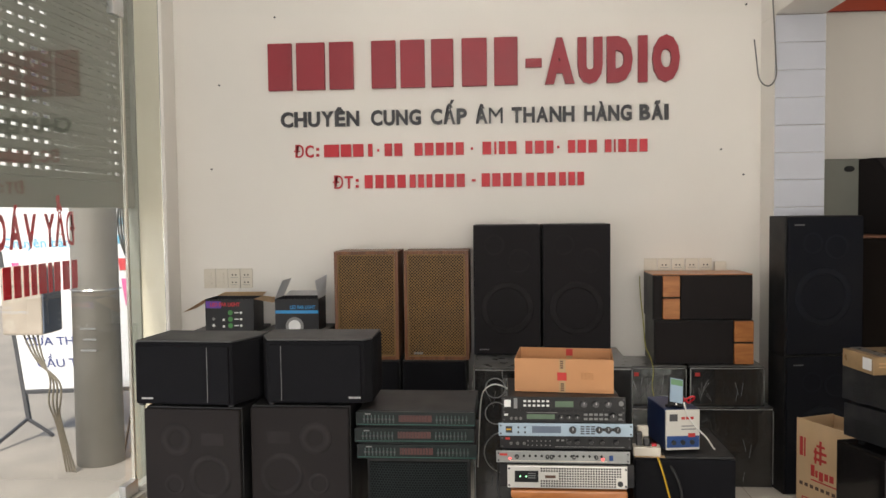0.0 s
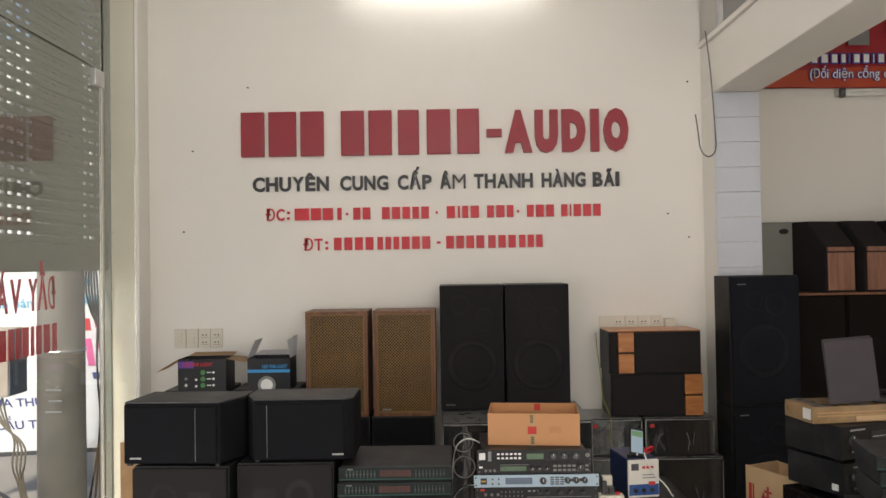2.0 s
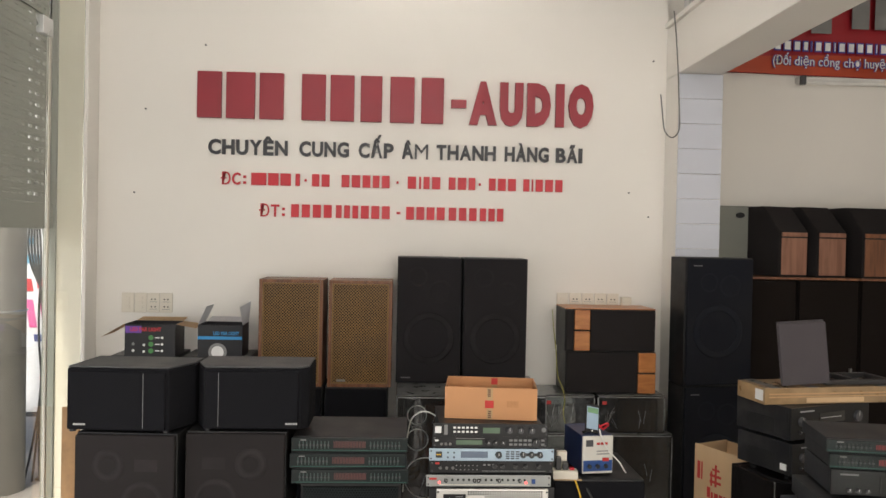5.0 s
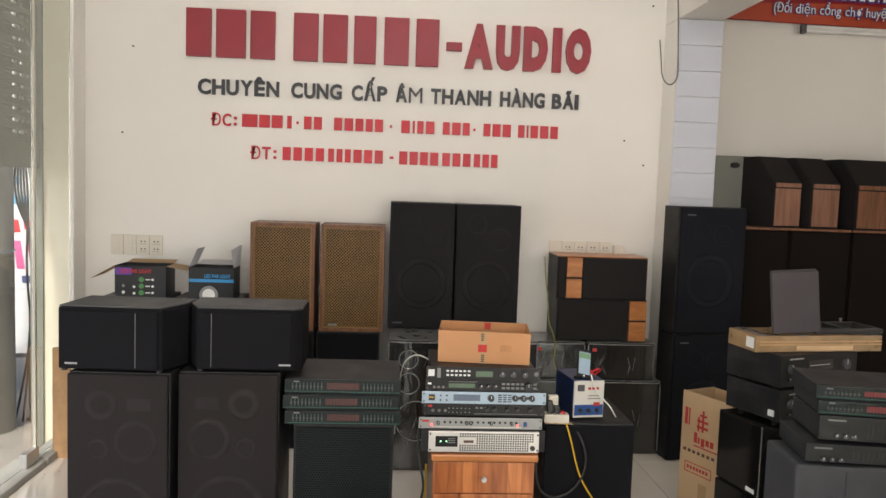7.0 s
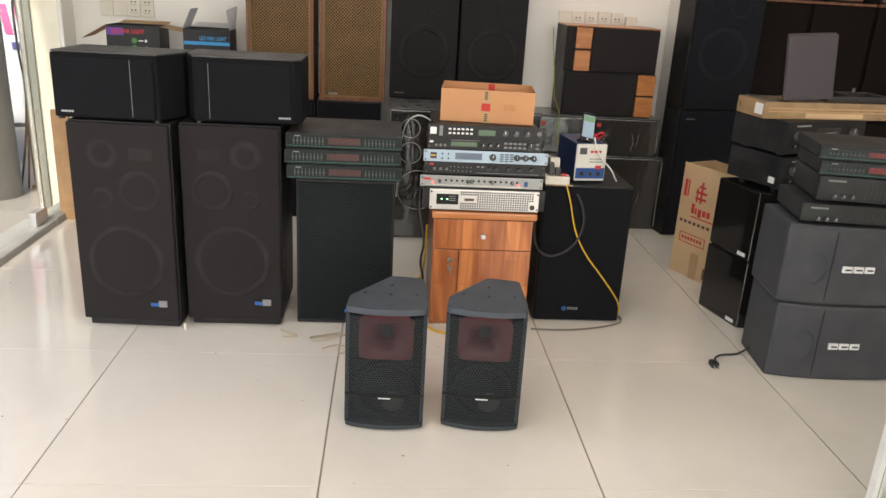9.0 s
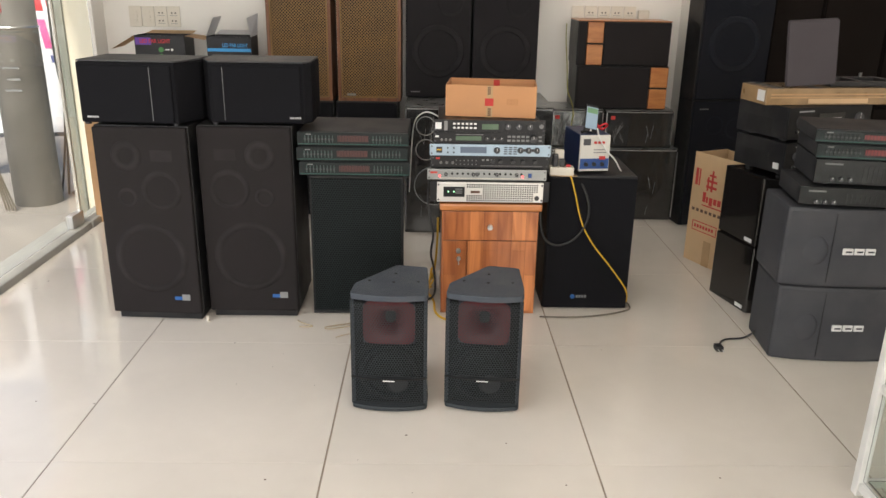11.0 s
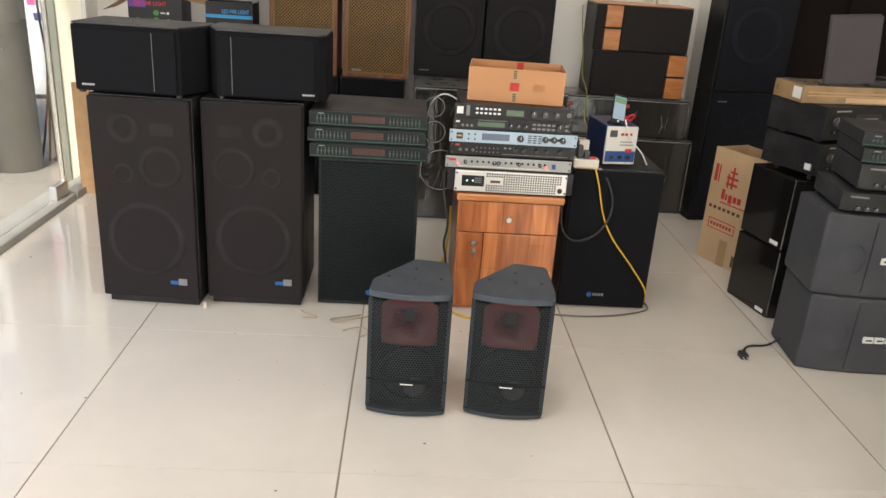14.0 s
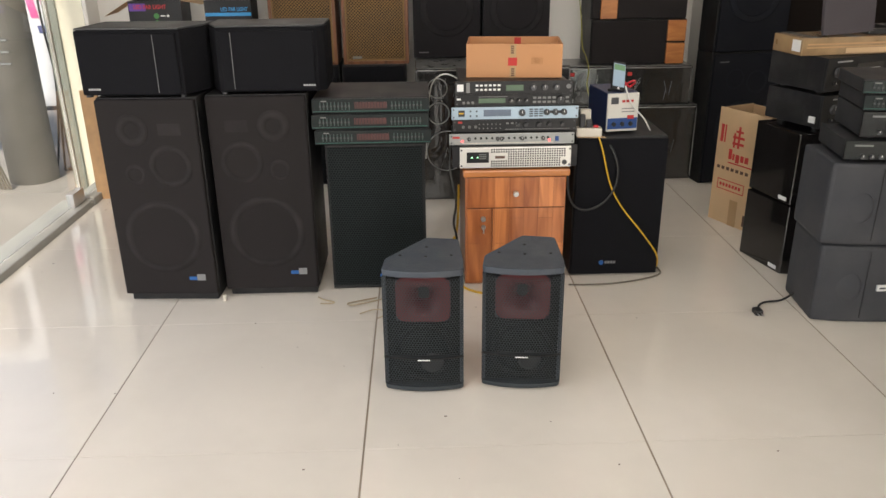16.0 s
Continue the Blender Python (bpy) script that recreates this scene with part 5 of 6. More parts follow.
def slanted(x, y, z, rz, w, m):
    s = thing("slanted_speaker", "slanted black speaker with a wood veneer front panel", "speaker", x, y, z, rz, "slanted speakers")
    h, d = 0.435, 0.34
    b = bmesh.new()
    prof = [(0.0, 0.0), (0.0, 0.275), (0.16, h), (d, h), (d, 0.0)]
    for xx in (0.0, w):
        for p in prof:
            b.verts.new((xx, *p))
    b.verts.ensure_lookup_table()
    n = len(prof)
    b.faces.new([b.verts[i] for i in range(n)])
    b.faces.new([b.verts[n + i] for i in range(n)][::-1])
    for i in range(n):
        j = (i + 1) % n
        b.faces.new((b.verts[i], b.verts[n + i], b.verts[n + j], b.verts[j]))
    bmesh.ops.recalc_face_normals(b, faces=b.faces)
    bmesh.ops.bevel(b, geom=b.edges[:], offset=0.005, segments=2, affect="EDGES")
    part("cabinet", b, CLOTH, s)
    part("veneer_front", bx(0.012, w - 0.012, -0.008, -0.001, 0.012, 0.238, 0.003), m, s, "wood veneer front panel")
    part("veneer_lip", bx(0.012, w - 0.012, -0.010, -0.001, 0.246, 0.272, 0.003), m, s)
    part("slot", bx(0.012, w - 0.012, -0.004, -0.001, 0.239, 0.245), DARKHOLE, s)
    return s


slanted(2.13, 4.475, 1.35, 12, 0.205, PINKWOOD)
slanted(2.365, 4.475, 1.35, 12, 0.215, PINKWOOD)
slanted(2.635, 4.45, 1.35, 6, 0.32, WALNUT)
slanted(3.0, 4.45, 1.35, 6, 0.32, WALNUT)

lk = thing("steel_locker", "grey-green steel locker with a dark oval handle", "locker", 1.78, 4.78, 0)
part("body", bx(0, 0.42, 0.01, 0.26, 0, 1.79, 0.003), CABGREEN, lk)
ld = part("door", bx(0.006, 0.414, -0.006, 0.0095, 0.05, 1.782, 0.003), CABGREEN, lk)
part("handle", disc(0.232, -0.010, 1.73, 0.022, 0.012, "y", 20), DARKHOLE, ld, "dark oval handle")
ld.children[0].scale = (1.3, 1, 0.8)
ld.children[0].location = (-0.232 * 0.3, 0, 1.73 * 0.2)

bn = thing("banner", "red and orange vinyl banner with printed lettering", "banner", 1.9, 5.02, 2.70, 0, ry=0.6)
cloth_b = bmesh.new()
bmesh.ops.create_grid(cloth_b, x_segments=40, y_segments=10, size=0.5)
for v in cloth_b.verts:
    u, w_ = v.co.x + 0.5, v.co.y + 0.5
    v.co = (2.6 * u, -0.012 * math.sin(9 * u + 2 * w_) - 0.006 * math.sin(23 * u), 0.9 * w_)
bmesh.ops.solidify(cloth_b, geom=cloth_b.faces[:], thickness=0.002)
part("sheet", cloth_b, BANNER, bn, smooth=True)
band = bmesh.new()
bmesh.ops.create_grid(band, x_segments=40, y_segments=3, size=0.5)
for v in band.verts:
    u, w_ = v.co.x + 0.5, v.co.y + 0.5
    v.co = (2.6 * u, -0.012 * math.sin(9 * u) - 0.006 * math.sin(23 * u) - 0.008, 0.002 + (0.09 + 0.05 * math.sin(4.0 * u)) * w_)
part("orange_band", band, BANNER_O, bn, "orange-red lower band")
x = 0.41
for w_ in (0.05, 0.055, 0.05, 0.04, 0.015, 0.05, 0.05, 0.02, 0.05, 0.05, 0.05, 0.05, 0.02, 0.05, 0.05, 0.05, 0.05, 0.05, 0.05, 0.05):
    part("letter_bar", bx(x, x + w_, -0.03, -0.026, 0.155, 0.228, 0.001), BANNER_B, bn)
    part("letter_bar", bx(x + 0.008, x + w_ - 0.006, -0.033, -0.031, 0.164, 0.219, 0.001), WHITEINK, bn)
    x += w_ + 0.014
for word, x0, x1 in (("(Đối", 0.405, 0.525), ("diện", 0.555, 0.69), ("cổng", 0.72, 0.865), ("chợ", 0.895, 1.01), ("huyện", 1.04, 1.215)):
    o = part("word", letters(word, x0 - 0.006, x1 + 0.006, 0.058, 0.066, 0.003, 0.05), BANNER_B, bn)
    o.location = (0, -0.028, 0)
    o = part("word", letters(word, x0, x1, 0.061, 0.060, 0.002, 0.0), WHITEINK, bn)
    o.location = (0, -0.032, 0)
for k in range(3):
    part("logo_shape", bx(0.94 + 0.16 * k, 1.06 + 0.16 * k, -0.034, -0.03, 0.32, 0.56, 0.001), GREYINK, bn)
part("logo_shape", bx(0.66, 0.8, -0.034, -0.03, 0.28, 0.40, 0.001), GREYINK, bn)

t2 = thing("tube_light", "unlit fluorescent tube batten under the banner", "tube light", 2.49, 5.049, 2.62)
part("batten", bx(0, 1.25, -0.06, 0, 0.02, 0.06, 0.006), CASEWHITE, t2)
part("tube", disc(0.625, -0.08, 0.02, 0.013, 1.2, "x", 12), CASEWHITE, t2)
for x in (0.0, 1.22):
    part("holder", bx(x, x + 0.03, -0.10, -0.062, 0.0, 0.06, 0.003), KNOBGREY, t2)

# ---- gear on the near right: carton, gloss speakers, amplifiers ----
kc = thing("tall_carton", "tall open kraft carton with red printed marks", "carton", 1.30, 3.60, 0, -66)
w, d, h = 0.31, 0.215, 0.565
for n, b in (("front_side", bx(0, w, 0, 0.005, 0, h, 0.001)), ("back_side", bx(0, w, d - 0.005, d, 0, h - 0.01, 0.001)), ("end_side", bx(0, 0.005, 0.0055, d - 0.0055, 0, h - 0.005, 0.001)), ("end_side", bx(w - 0.005, w, 0.0055, d - 0.0055, 0, h - 0.02, 0.001)), ("bottom", bx(0.0055, w - 0.0055, 0.0055, d - 0.0055, 0, 0.005))):
    part(n, b, KRAFT, kc)
fr_ = kc
for k, (a, z0, ww, hh) in enumerate(((0.02, 0.40, 0.018, 0.085), (0.045, 0.40, 0.008, 0.085), (0.10, 0.40, 0.07, 0.012), (0.10, 0.43, 0.07, 0.012), (0.115, 0.46, 0.045, 0.01), (0.131, 0.385, 0.012, 0.105), (0.105, 0.385, 0.01, 0.07), (0.085, 0.325, 0.02, 0.05), (0.11, 0.325, 0.012, 0.03), (0.13, 0.315, 0.022, 0.04), (0.16, 0.325, 0.02, 0.03), (0.187, 0.325, 0.022, 0.03), (0.085, 0.305, 0.16, 0.006), (0.035, 0.168, 0.17, 0.004), (0.035, 0.215, 0.17, 0.004), (0.035, 0.172, 0.004, 0.044), (0.201, 0.172, 0.004, 0.044))):
    part("red_print", bx(a, a + ww, -0.0015, -0.0003, z0, z0 + hh), REDINK, kc)
for k in range(7):
    part("dark_print", bx(0.02 + 0.03 * k, 0.038 + 0.03 * k, -0.0015, -0.0003, 0.268, 0.283), DARKINK, kc)
    part("red_print", bx(0.05 + 0.02 * k, 0.063 + 0.02 * k, -0.0015, -0.0003, 0.186, 0.202), REDINK, kc)
part("tape", bx(0.13, 0.18, -0.0028, -0.0017, 0.0, 0.13), TAPE, kc)
part("dark_print", bx(0.22, 0.29, -0.0015, -0.0003, 0.02, 0.075), DARKINK, kc)


def gloss_speaker(x, y, z, rz):
    s = thing("gloss_speaker", "gloss black bookshelf speaker lying in a stack", "speaker", x, y, z, rz, "gloss black speakers")
    part("cabinet", prism([(0, 0), (0.07, -0.035), (0.20, -0.035), (0.27, 0), (0.27, 0.27), (0, 0.27)], 0.0, 0.298, 0.006), GLOSSBLACK, s)
    part("cloth_front", bx(0.072, 0.198, -0.043, -0.034, 0.008, 0.27, 0.004), GLOSSFRONT, s)
    part("silver_strip", bx(0.072, 0.198, -0.046, -0.034, 0.272, 0.292, 0.004), KNOBGREY, s)
    part("label", bx(-0.002, -0.0003, 0.02, 0.07, 0.012, 0.028), WHITEINK, s, "small white sticker")
    return s


gloss_speaker(1.343, 2.872, 0.0, 14)
gloss_speaker(1.345, 2.880, 0.30, 13)


def amp(label, x, y, z, rz, w=0.44, d=0.36, h=0.11, style=0):
    a = thing("stereo_amplifier", label, "amplifier", x, y, z, rz, "stacked amplifiers")
    part("cover", bx(0.003, w - 0.003, 0.008, d, 0.012, h, 0.003), AMPTOP if style == 3 else AMPBLACK, a)
    f = part("front_panel", bx(0, w, -0.008, 0.007, 0.012, h, 0.003), FACE, a)
    for px in (0.05, w - 0.05):
        for py in (0.05, d - 0.05):
            part("foot", disc(px, py, 0.006, 0.018, 0.012, "z", 12), KNOB, a)
    if style in (0, 1):
        for k in range(12):
            part("vent_slot", bx(0.0, 0.0028, 0.08 + 0.0, 0.22, 0.03 + 0.006 * k, 0.032 + 0.006 * k), DARKHOLE, a) if k < 10 else None
        knobs(f, (0.06,), h * 0.6, 0.021, KNOBGREY)
        knobs(f, (w - 0.07,), h * 0.6, 0.026, KNOBGREY)
        part("display", bx(0.16, 0.31, -0.0095, -0.0082, h * 0.5, h * 0.8), GLOSSBLACK, f)
        buttons(f, 0.11, h * 0.22, 10, 1, 0.022, 0.02, 0.014, 0.008, KNOBGREY)
        part("name_print", bx(0.05, 0.13, -0.0095, -0.0082, h * 0.86, h * 0.90), PALEINK, f)
        part("scale_line", bx(0.17, 0.29, -0.0102, -0.0096, h * 0.64, h * 0.66), PALEINK, f)
        part("scale_line", bx(0.10, 0.33, -0.0095, -0.0082, h * 0.42, h * 0.435), GREYINK, f)
        knobs(f, (0.05, 0.09, 0.13), h * 0.3, 0.008, KNOB)
        if style == 1:
            part("label", bx(-0.0015, -0.0003 + 0.003, 0.02, 0.05, 0.03, 0.055), WHITEINK, a, "pink-white sticker")
    if style == 3:
        knobs(f, (0.06, 0.09, 0.12), h * 0.3, 0.009, KNOBGREY)
        for k in range(16):
            part("fader", bx(0.16 + 0.016 * k, 0.164 + 0.016 * k, -0.0095, -0.0082, 0.022, h - 0.02), FADER_DIM, f)
        part("name_print", bx(0.03, 0.09, -0.0095, -0.0082, h - 0.018, h - 0.012), GREYINK, f)
    return a


amp("black stereo amplifier with a sticker, on the gloss speakers", 1.42, 2.90, 0.60, 22, 0.44, 0.28, 0.143, 1)
amp("black stereo receiver carrying a flat carton", 1.415, 2.905, 0.744, 22, 0.46, 0.28, 0.143, 0)

fc = thing("flat_carton", "long flat kraft carton with tape and a white label", "carton", 1.335, 2.955, 0.889, 8)
part("box", bx(0, 0.60, 0, 0.20, 0, 0.068, 0.003), FILMKRAFT, fc)
part("label", bx(-0.0015, -0.0003, 0.012, 0.066, 0.014, 0.058), WHITEINK, fc, "white paper label")
part("gold_line", bx(0.02, 0.60, -0.0012, -0.0003, 0.028, 0.033), CHIP, fc)
part("gold_line", bx(0.02, 0.60, -0.0012, -0.0003, 0.040, 0.046), CHIP, fc)
part("gold_line", bx(0.19, 0.46, -0.0018, -0.0003, 0.006, 0.026), KRAFT, fc)
for a in (0.03, 0.2, 0.53):
    part("tape", bx(a, a + 0.045, -0.0022, 0.2022, 0.0685, 0.0700), FILM_TOP, fc, "strip of clear tape")

gp = thing("grille_panel", "purple-grey cloth grille panels leaning upright on the carton", "panel", 1.425, 2.985, 0.961, 2, rx=-4, ry=-4)
part("panel", bx(0, 0.205, 0, 0.02, 0, 0.255, 0.004), GREYFOAM, gp)
part("panel", bx(0.012, 0.210, 0.022, 0.042, 0.004, 0.262, 0.004), GREYFOAM, gp)

fm = thing("bracket_frame", "black steel bracket frame lying on the carton", "bracket", 1.63, 3.03, 0.959, 6)
for n, b in (("bar", bx(0, 0.32, 0, 0.022, 0, 0.022, 0.003)), ("bar", bx(0, 0.32, 0.16, 0.182, 0.0, 0.022, 0.003)), ("bar", bx(0.0, 0.022, 0.0225, 0.1595, 0, 0.022, 0.003)), ("bar", bx(0.14, 0.162, 0.0225, 0.1595, 0, 0.022, 0.003)), ("bar", bx(0.298, 0.32, 0.0225, 0.1595, 0, 0.022, 0.003))):
    part(n, b, KNOB, fm)
for px in (0.07, 0.24):
    part("bolt", disc(px, 0.171, 0.03, 0.007, 0.018, "z", 10), CHROMERING, fm)


def lounge_speaker(x, y, z, rz):
    s = thing("karaoke_speaker", "slate-grey wide karaoke speaker with a moulded front", "speaker", x, y, z, rz, "slate-grey karaoke speakers")
    out = [(0.0, 0.0), (0.09, -0.022), (0.20, -0.034), (0.32, -0.038), (0.44, -0.034), (0.54, -0.022), (0.62, 0.0), (0.60, 0.27), (0.026, 0.27)]
    part("cabinet", prism(out, 0.0, 0.300, 0.014), SLATE, s)
    part("seam", bx(0.165, 0.1665, -0.0325, -0.026, 0.02, 0.28), VINYL, s)
    bm = bmesh.new()
    bmesh.ops.create_uvsphere(bm, u_segments=20, v_segments=12, radius=1)
    bmesh.ops.scale(bm, vec=(0.05, 0.0075, 0.06), verts=bm.verts)
    bmesh.ops.rotate(bm, matrix=Matrix.Rotation(radians(-13), 3, "Z"), verts=bm.verts)
    bmesh.ops.translate(bm, vec=(0.105, -0.020, 0.14), verts=bm.verts)
    part("port_dimple", bm, SLATE, s, smooth=True)
    for k in range(3):
        part("logo_shape", bx(0.206 + 0.041 * k, 0.242 + 0.041 * k, -0.0415, -0.032, 0.130, 0.154, 0.002), WHITEINK, s, "white raised logo shape")
        part("logo_slot", bx(0.214 + 0.041 * k, 0.236 + 0.041 * k, -0.0432, -0.0416, 0.139, 0.145), SLATE, s)
    return s


lounge_speaker(1.273, 2.448, 0.0, 0)
lounge_speaker(1.262, 2.452, 0.302, 0)
amp("black preamplifier with faders, lowest of the stack", 1.288, 2.452, 0.603, -9, 0.43, 0.27, 0.076, 3)
amp("black amplifier with faders in the stack", 1.33, 2.452, 0.680, -10, 0.43, 0.27, 0.098, 3)
e1 = equaliser("graphic_equaliser", 1.328, 2.452, 0.779, -11, 0.43, 0.27, 0.054, "black graphic equaliser with a red level window", EQREDLIT, "red-windowed equalisers", FADER_DIM)
e2 = equaliser("graphic_equaliser", 1.316, 2.452, 0.834, -11, 0.43, 0.27, 0.050, "black graphic equaliser with a red level window, dusty top", EQREDLIT, "red-windowed equalisers", FADER_DIM)

# ---- glass display case ----
dc = thing("display_case", "glass display case with a white aluminium frame", "display case", 1.17, 1.62, 0, 0)
part("post", bx(0, 0.028, -0.028, 0, 0, 1.0, 0.003), CASEWHITE, dc)
part("post", bx(0.0, 0.028, -1.2, -1.172, 0, 1.0, 0.003), CASEWHITE, dc)
part("post", bx(0.55, 0.578, -0.028, 0, 0, 1.0, 0.003), CASEWHITE, dc)
part("post", bx(0.55, 0.578, -1.2, -1.172, 0, 1.0, 0.003), CASEWHITE, dc)
for zz in (0.02, 0.33, 0.66, 0.97):
    part("rail", bx(0.003, 0.025, -1.170, -0.030, zz, zz + 0.025, 0.003), CASEWHITE, dc)
    part("rail", bx(0.030, 0.548, -0.025, -0.003, zz, zz + 0.025, 0.003), CASEWHITE, dc)
    part("shelf", bx(0.03, 0.55, -1.17, -0.03, zz + 0.026, zz + 0.032), glass_mat("greenish_glass", (0.80, 0.92, 0.86)), dc)
for b in (bx(0.012, 0.016, -1.17, -0.03, 0.05, 0.965), bx(0.03, 0.548, -0.015, -0.011, 0.05, 0.965)):
    part("pane", b, GLASS, dc).visible_shadow = False

# ---- street outside ----
setting("ground", bx(-60, -2.101, -60, 60, -0.4, -0.12), PAVE, "dusty grey pavement and street outside", "ground")
up = thing("utility_pole", "thick grey concrete utility pole with painted marks", "utility pole", -2.70, 4.94, -0.12)
part("shaft", disc(0, 0, 3.5, 0.150, 7.0, "z", 32, r2=0.12), CONCRETE, up, smooth=True)
for k in range(3):
    part("painted_mark", bx(-0.03 + 0.02 * (k % 2), 0.075, -0.150, -0.143, 0.90 - 0.07 * k, 0.912 - 0.07 * k), GREYINK, up)
for z_ in (1.15, 1.9):
    part("strap", ring(0, 0, 0, 0.152, 0.006, 32), STEEL, up).matrix_basis = pose(0, 0, z_, 90)
mb = thing("meter_box", "grey electric meter box strapped to the pole", "meter box", -2.86, 4.66, 0.78)
part("case", bx(-0.24, 0.02, -0.10, 0.10, 0, 0.42, 0.015), METERFACE, mb)
part("side_plate", bx(0.021, 0.03, -0.095, 0.10, 0.01, 0.41, 0.003), METERSIDE, mb, "blue-grey side plate")
part("seam", bx(-0.235, 0.015, -0.1025, -0.0995, 0.30, 0.305), KNOBGREY, mb)
for k in range(5):
    c = thing("street_cable", "black cable hanging down beside the utility pole", "cable", group="street cables")
    part("lead", tube([(-2.62 + 0.03 * k, 5.00, 3.0), (-2.56 + 0.035 * k, 5.02, 2.0), (-2.48 - 0.04 * k, 5.02, 1.4), (-2.52 + 0.05 * k, 5.04, 0.9), (-2.46 - 0.02 * k, 5.02, 0.45 - 0.05 * k), (-2.60 + 0.05 * k, 5.06, -0.1)], 0.007), BLACKCABLE, c)
for k in range(4):
    c = thing("street_cable", "black cable looped below the meter box", "cable", group="street cables")
    part("lead", tube([(-2.90 - 0.03 * k, 4.60, 0.79), (-2.86 - 0.02 * k, 4.58, 0.62), (-2.80 + 0.02 * k, 4.58, 0.5), (-2.84 + 0.03 * k, 4.58, 0.36), (-2.82, 4.66, 0.20 + 0.02 * k), (-2.80 + 0.02 * k, 4.70, -0.115)], 0.006), GREYCABLE, c)


# white standing board that leans sideways on its splayed stand
LEAN = Matrix(((1, 0, -0.17, 0.03), (0, 1, 0.10, 0), (0, 0, 1, 0), (0, 0, 0, 1)))
sb = thing("street_signboard", "white standing signboard with pink, navy and light blue lettering", "signboard", -3.02, 5.48, -0.12, 10)


def board_part(name, shape, m):
    ob = part(name, shape, m, sb)
    ob.data.transform(LEAN)
    return ob


board_part("board", bx(-0.48, 0.52, 0, 0.02, 0.36, 1.98, 0.004), BOARD_W)
for px in (-0.49, 0.53):
    board_part("frame", bx(px - 0.014, px + 0.014, -0.008, 0.03, 0.14, 2.0, 0.004), KNOBGREY)
    part("leg", tube([(px, 0.012, 0.15), (px - 0.06, -0.2, 0.08), (px - 0.13, -0.42, 0.008)], 0.014), KNOBGREY, sb)
    part("leg", tube([(px, 0.012, 0.15), (px + 0.07, 0.02, 0.10), (px + 0.16, 0.06, 0.008)], 0.014), KNOBGREY, sb)
board_part("frame", bx(-0.475, 0.515, -0.006, 0.026, 0.33, 0.358, 0.004), KNOBGREY)
for word, x0, x1, z0, cap_, m, bold in (("CỬA THUỶ", -0.42, 0.06, 0.68, 0.06, NAVYINK, 0.01), ("CẦU THA", -0.36, 0.06, 0.52, 0.06, NAVYINK, 0.01), ("Chuyên bán b", -0.46, 0.10, 1.40, 0.07, BLUEINK, 0.01)):
    o = part("word", letters(word, x0, x1, z0, cap_, 0.002, bold), m, sb)
    o.data.transform(LEAN @ Matrix.Translation((0, -0.002, 0)))
for x0, z0, w_, h_, m in ((-0.40, 0.84, 0.05, 0.24, PINKINK), (-0.31, 0.84, 0.05, 0.20, PINKINK), (-0.20, 0.84, 0.05, 0.24, PINKINK), (-0.42, 1.16, 0.05, 0.13, PINKINK), (-0.30, 1.16, 0.14, 0.10, PINKINK), (0.36, 0.86, 0.11, 0.05, NAVYINK), (0.34, 0.96, 0.05, 0.20, PINKINK), (0.43, 0.98, 0.04, 0.22, PINKINK), (0.34, 1.22, 0.06, 0.09, REDSIGN), (0.43, 1.24, 0.07, 0.07, REDSIGN), (0.36, 0.55, 0.11, 0.06, REDSIGN), (0.36, 1.42, 0.12, 0.06, BLUEINK), (0.36, 1.56, 0.10, 0.05, BLUEINK)):
    board_part("letter_bar", bx(x0, x0 + w_, -0.004, -0.001, z0, z0 + h_), m)
# backdrop house added beyond the street, its glare painted in as pale colour
hs = thing("street_house", "pale house front added as a bright backdrop across the street", "house", -10, 13, -0.12, 36)
part("wall", bx(-9, 9, 0, 0.4, 0, 6, 0.02), HAZE, hs)
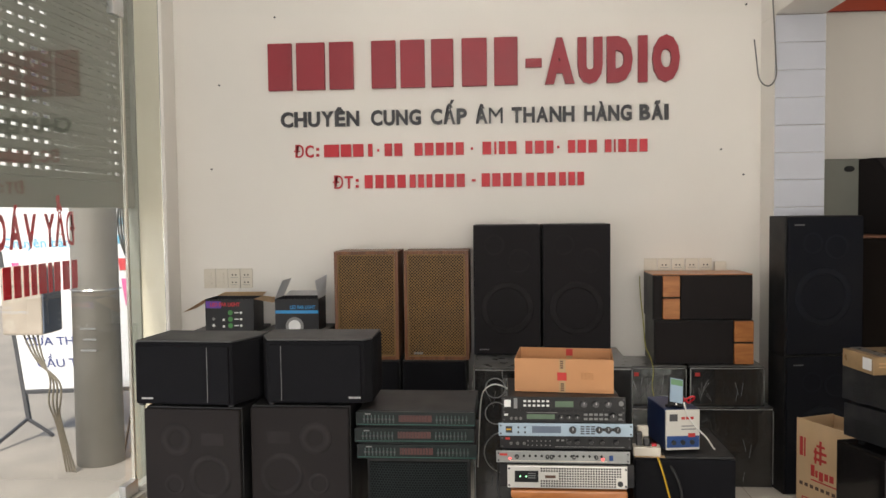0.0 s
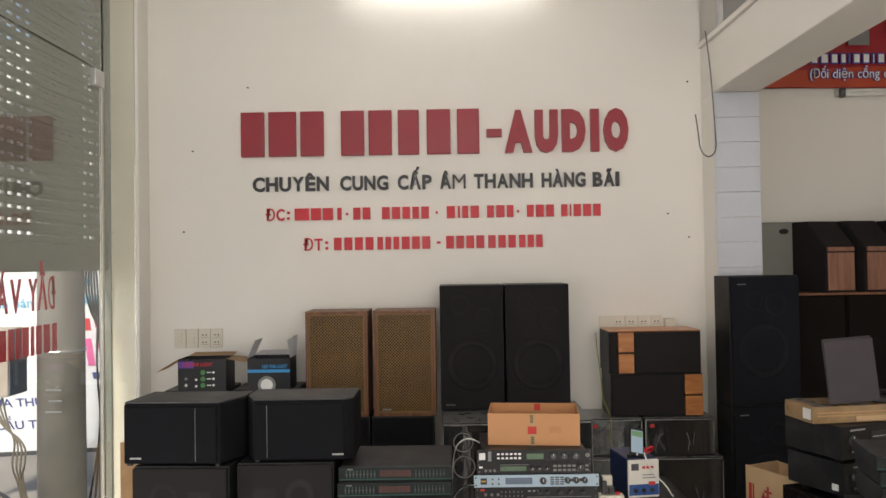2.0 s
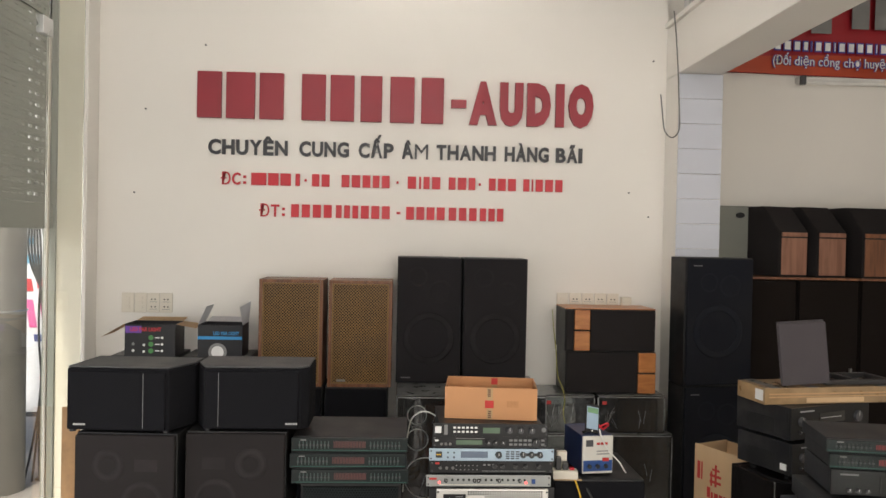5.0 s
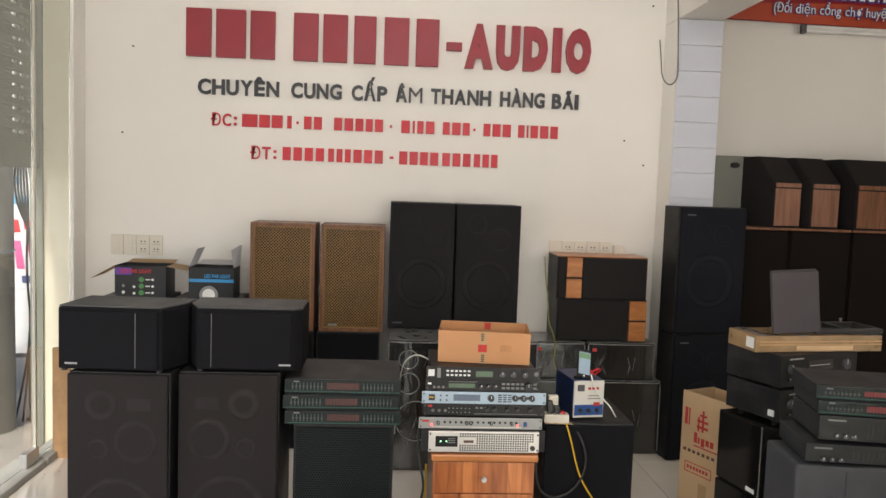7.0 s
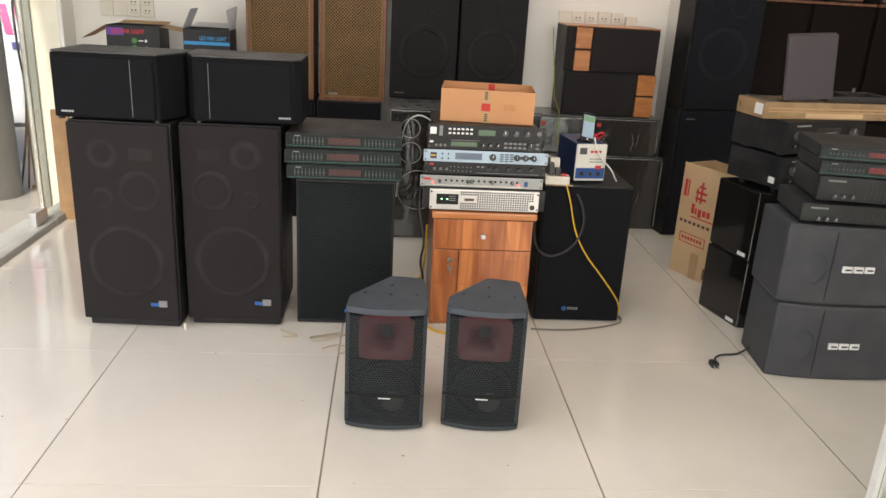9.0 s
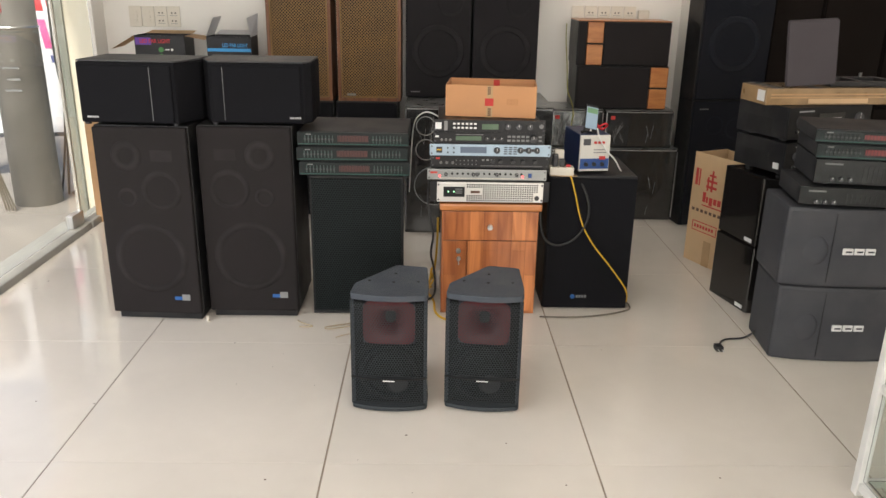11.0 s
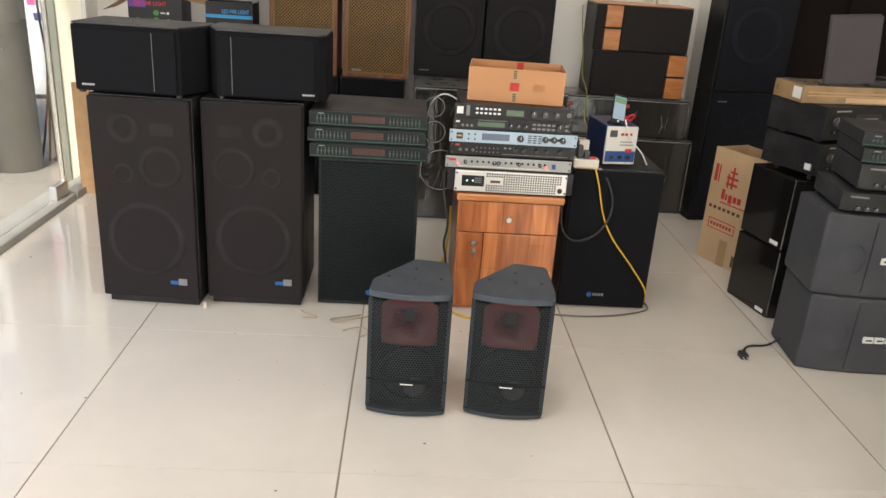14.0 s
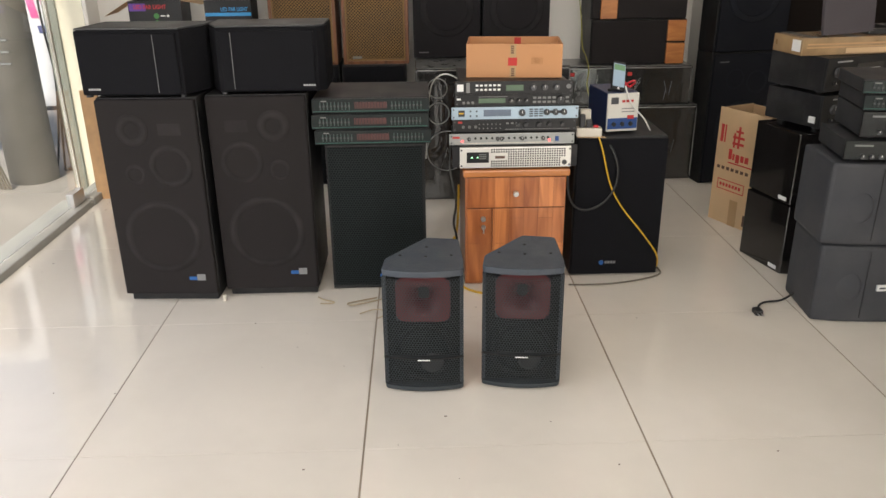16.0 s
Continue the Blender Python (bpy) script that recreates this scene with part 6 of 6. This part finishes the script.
for k in range(7):
    part("window", bx(-8 + 2.4 * k, -6.6 + 2.4 * k, -0.05, -0.01, 3.4, 4.8, 0.02), KNOBGREY, hs)
    part("shopfront", bx(-8.4 + 2.4 * k, -6.4 + 2.4 * k, -0.05, -0.01, 0.1, 2.5, 0.02), STREETSHUT, hs)

# specks of grit on the tiles
grit = bmesh.new()
rnd = random.Random(7)
for k in range(46):
    gx, gy = rnd.uniform(-1.9, 1.2), rnd.uniform(1.2, 2.7)
    if k > 26:
        gx, gy = rnd.uniform(-1.92, -1.6), rnd.uniform(3.0, 4.3)
    r_ = rnd.uniform(0.0015, 0.004)
    bx(gx, gx + r_ * rnd.uniform(1, 2.2), gy, gy + r_, 0.0002, 0.0012, 0, grit)
g_ = part("floor_grit", grit, DARKINK, None)
tagged(g_, "small dark specks of grit scattered over the tiles", "grit", kind="stuff")

# ---- floor tiles ----
floor = setting("floor", bx(-1.984, 5.0, -4.0, 5.05, -0.1, -0.003), GROUT, "large polished cream floor tiles with thin brown joints", "floor")
_tile = None
G = 0.0007
for i in range(-4, 6):
    for j in range(-8, 5):
        x0, y0 = 0.466 + 0.8 * i, 1.735 + 0.8 * j
        xa, xb, ya, yb = max(x0, -1.93) + G, min(x0 + 0.8, 5.0) - G, max(y0, -4.0) + G, min(y0 + 0.8, 5.05) - G
        if xb - xa < 0.02 or yb - ya < 0.02:
            continue
        whole = xb - xa > 0.79 and yb - ya > 0.79
        if whole and _tile is not None:
            o = part("tile", _tile, TILE, floor)
        else:
            w, d = xb - xa, yb - ya
            o = part("tile", bx(-w / 2, w / 2, -d / 2, d / 2, -0.0025, 0.0, 0.0005, seg=1), TILE, floor)
            if whole:
                _tile = o.data
        o.location = ((xa + xb) / 2, (ya + yb) / 2, 0)

# ---- grey wall tiles of the pillar ----
_t = None
for k in range(17):
    z0 = 2.543 - 0.1475 * (k + 1)
    if _t is None:
        o = part("wall_tile", bx(-0.131, 0.131, -0.008, 0.0, 0.0012, 0.1463, 0.0012, seg=1), GREYTILE, pillar)
        _t = o.data
    else:
        o = part("wall_tile", _t, GREYTILE, pillar)
    o.location = (1.589, 4.3935, z0)
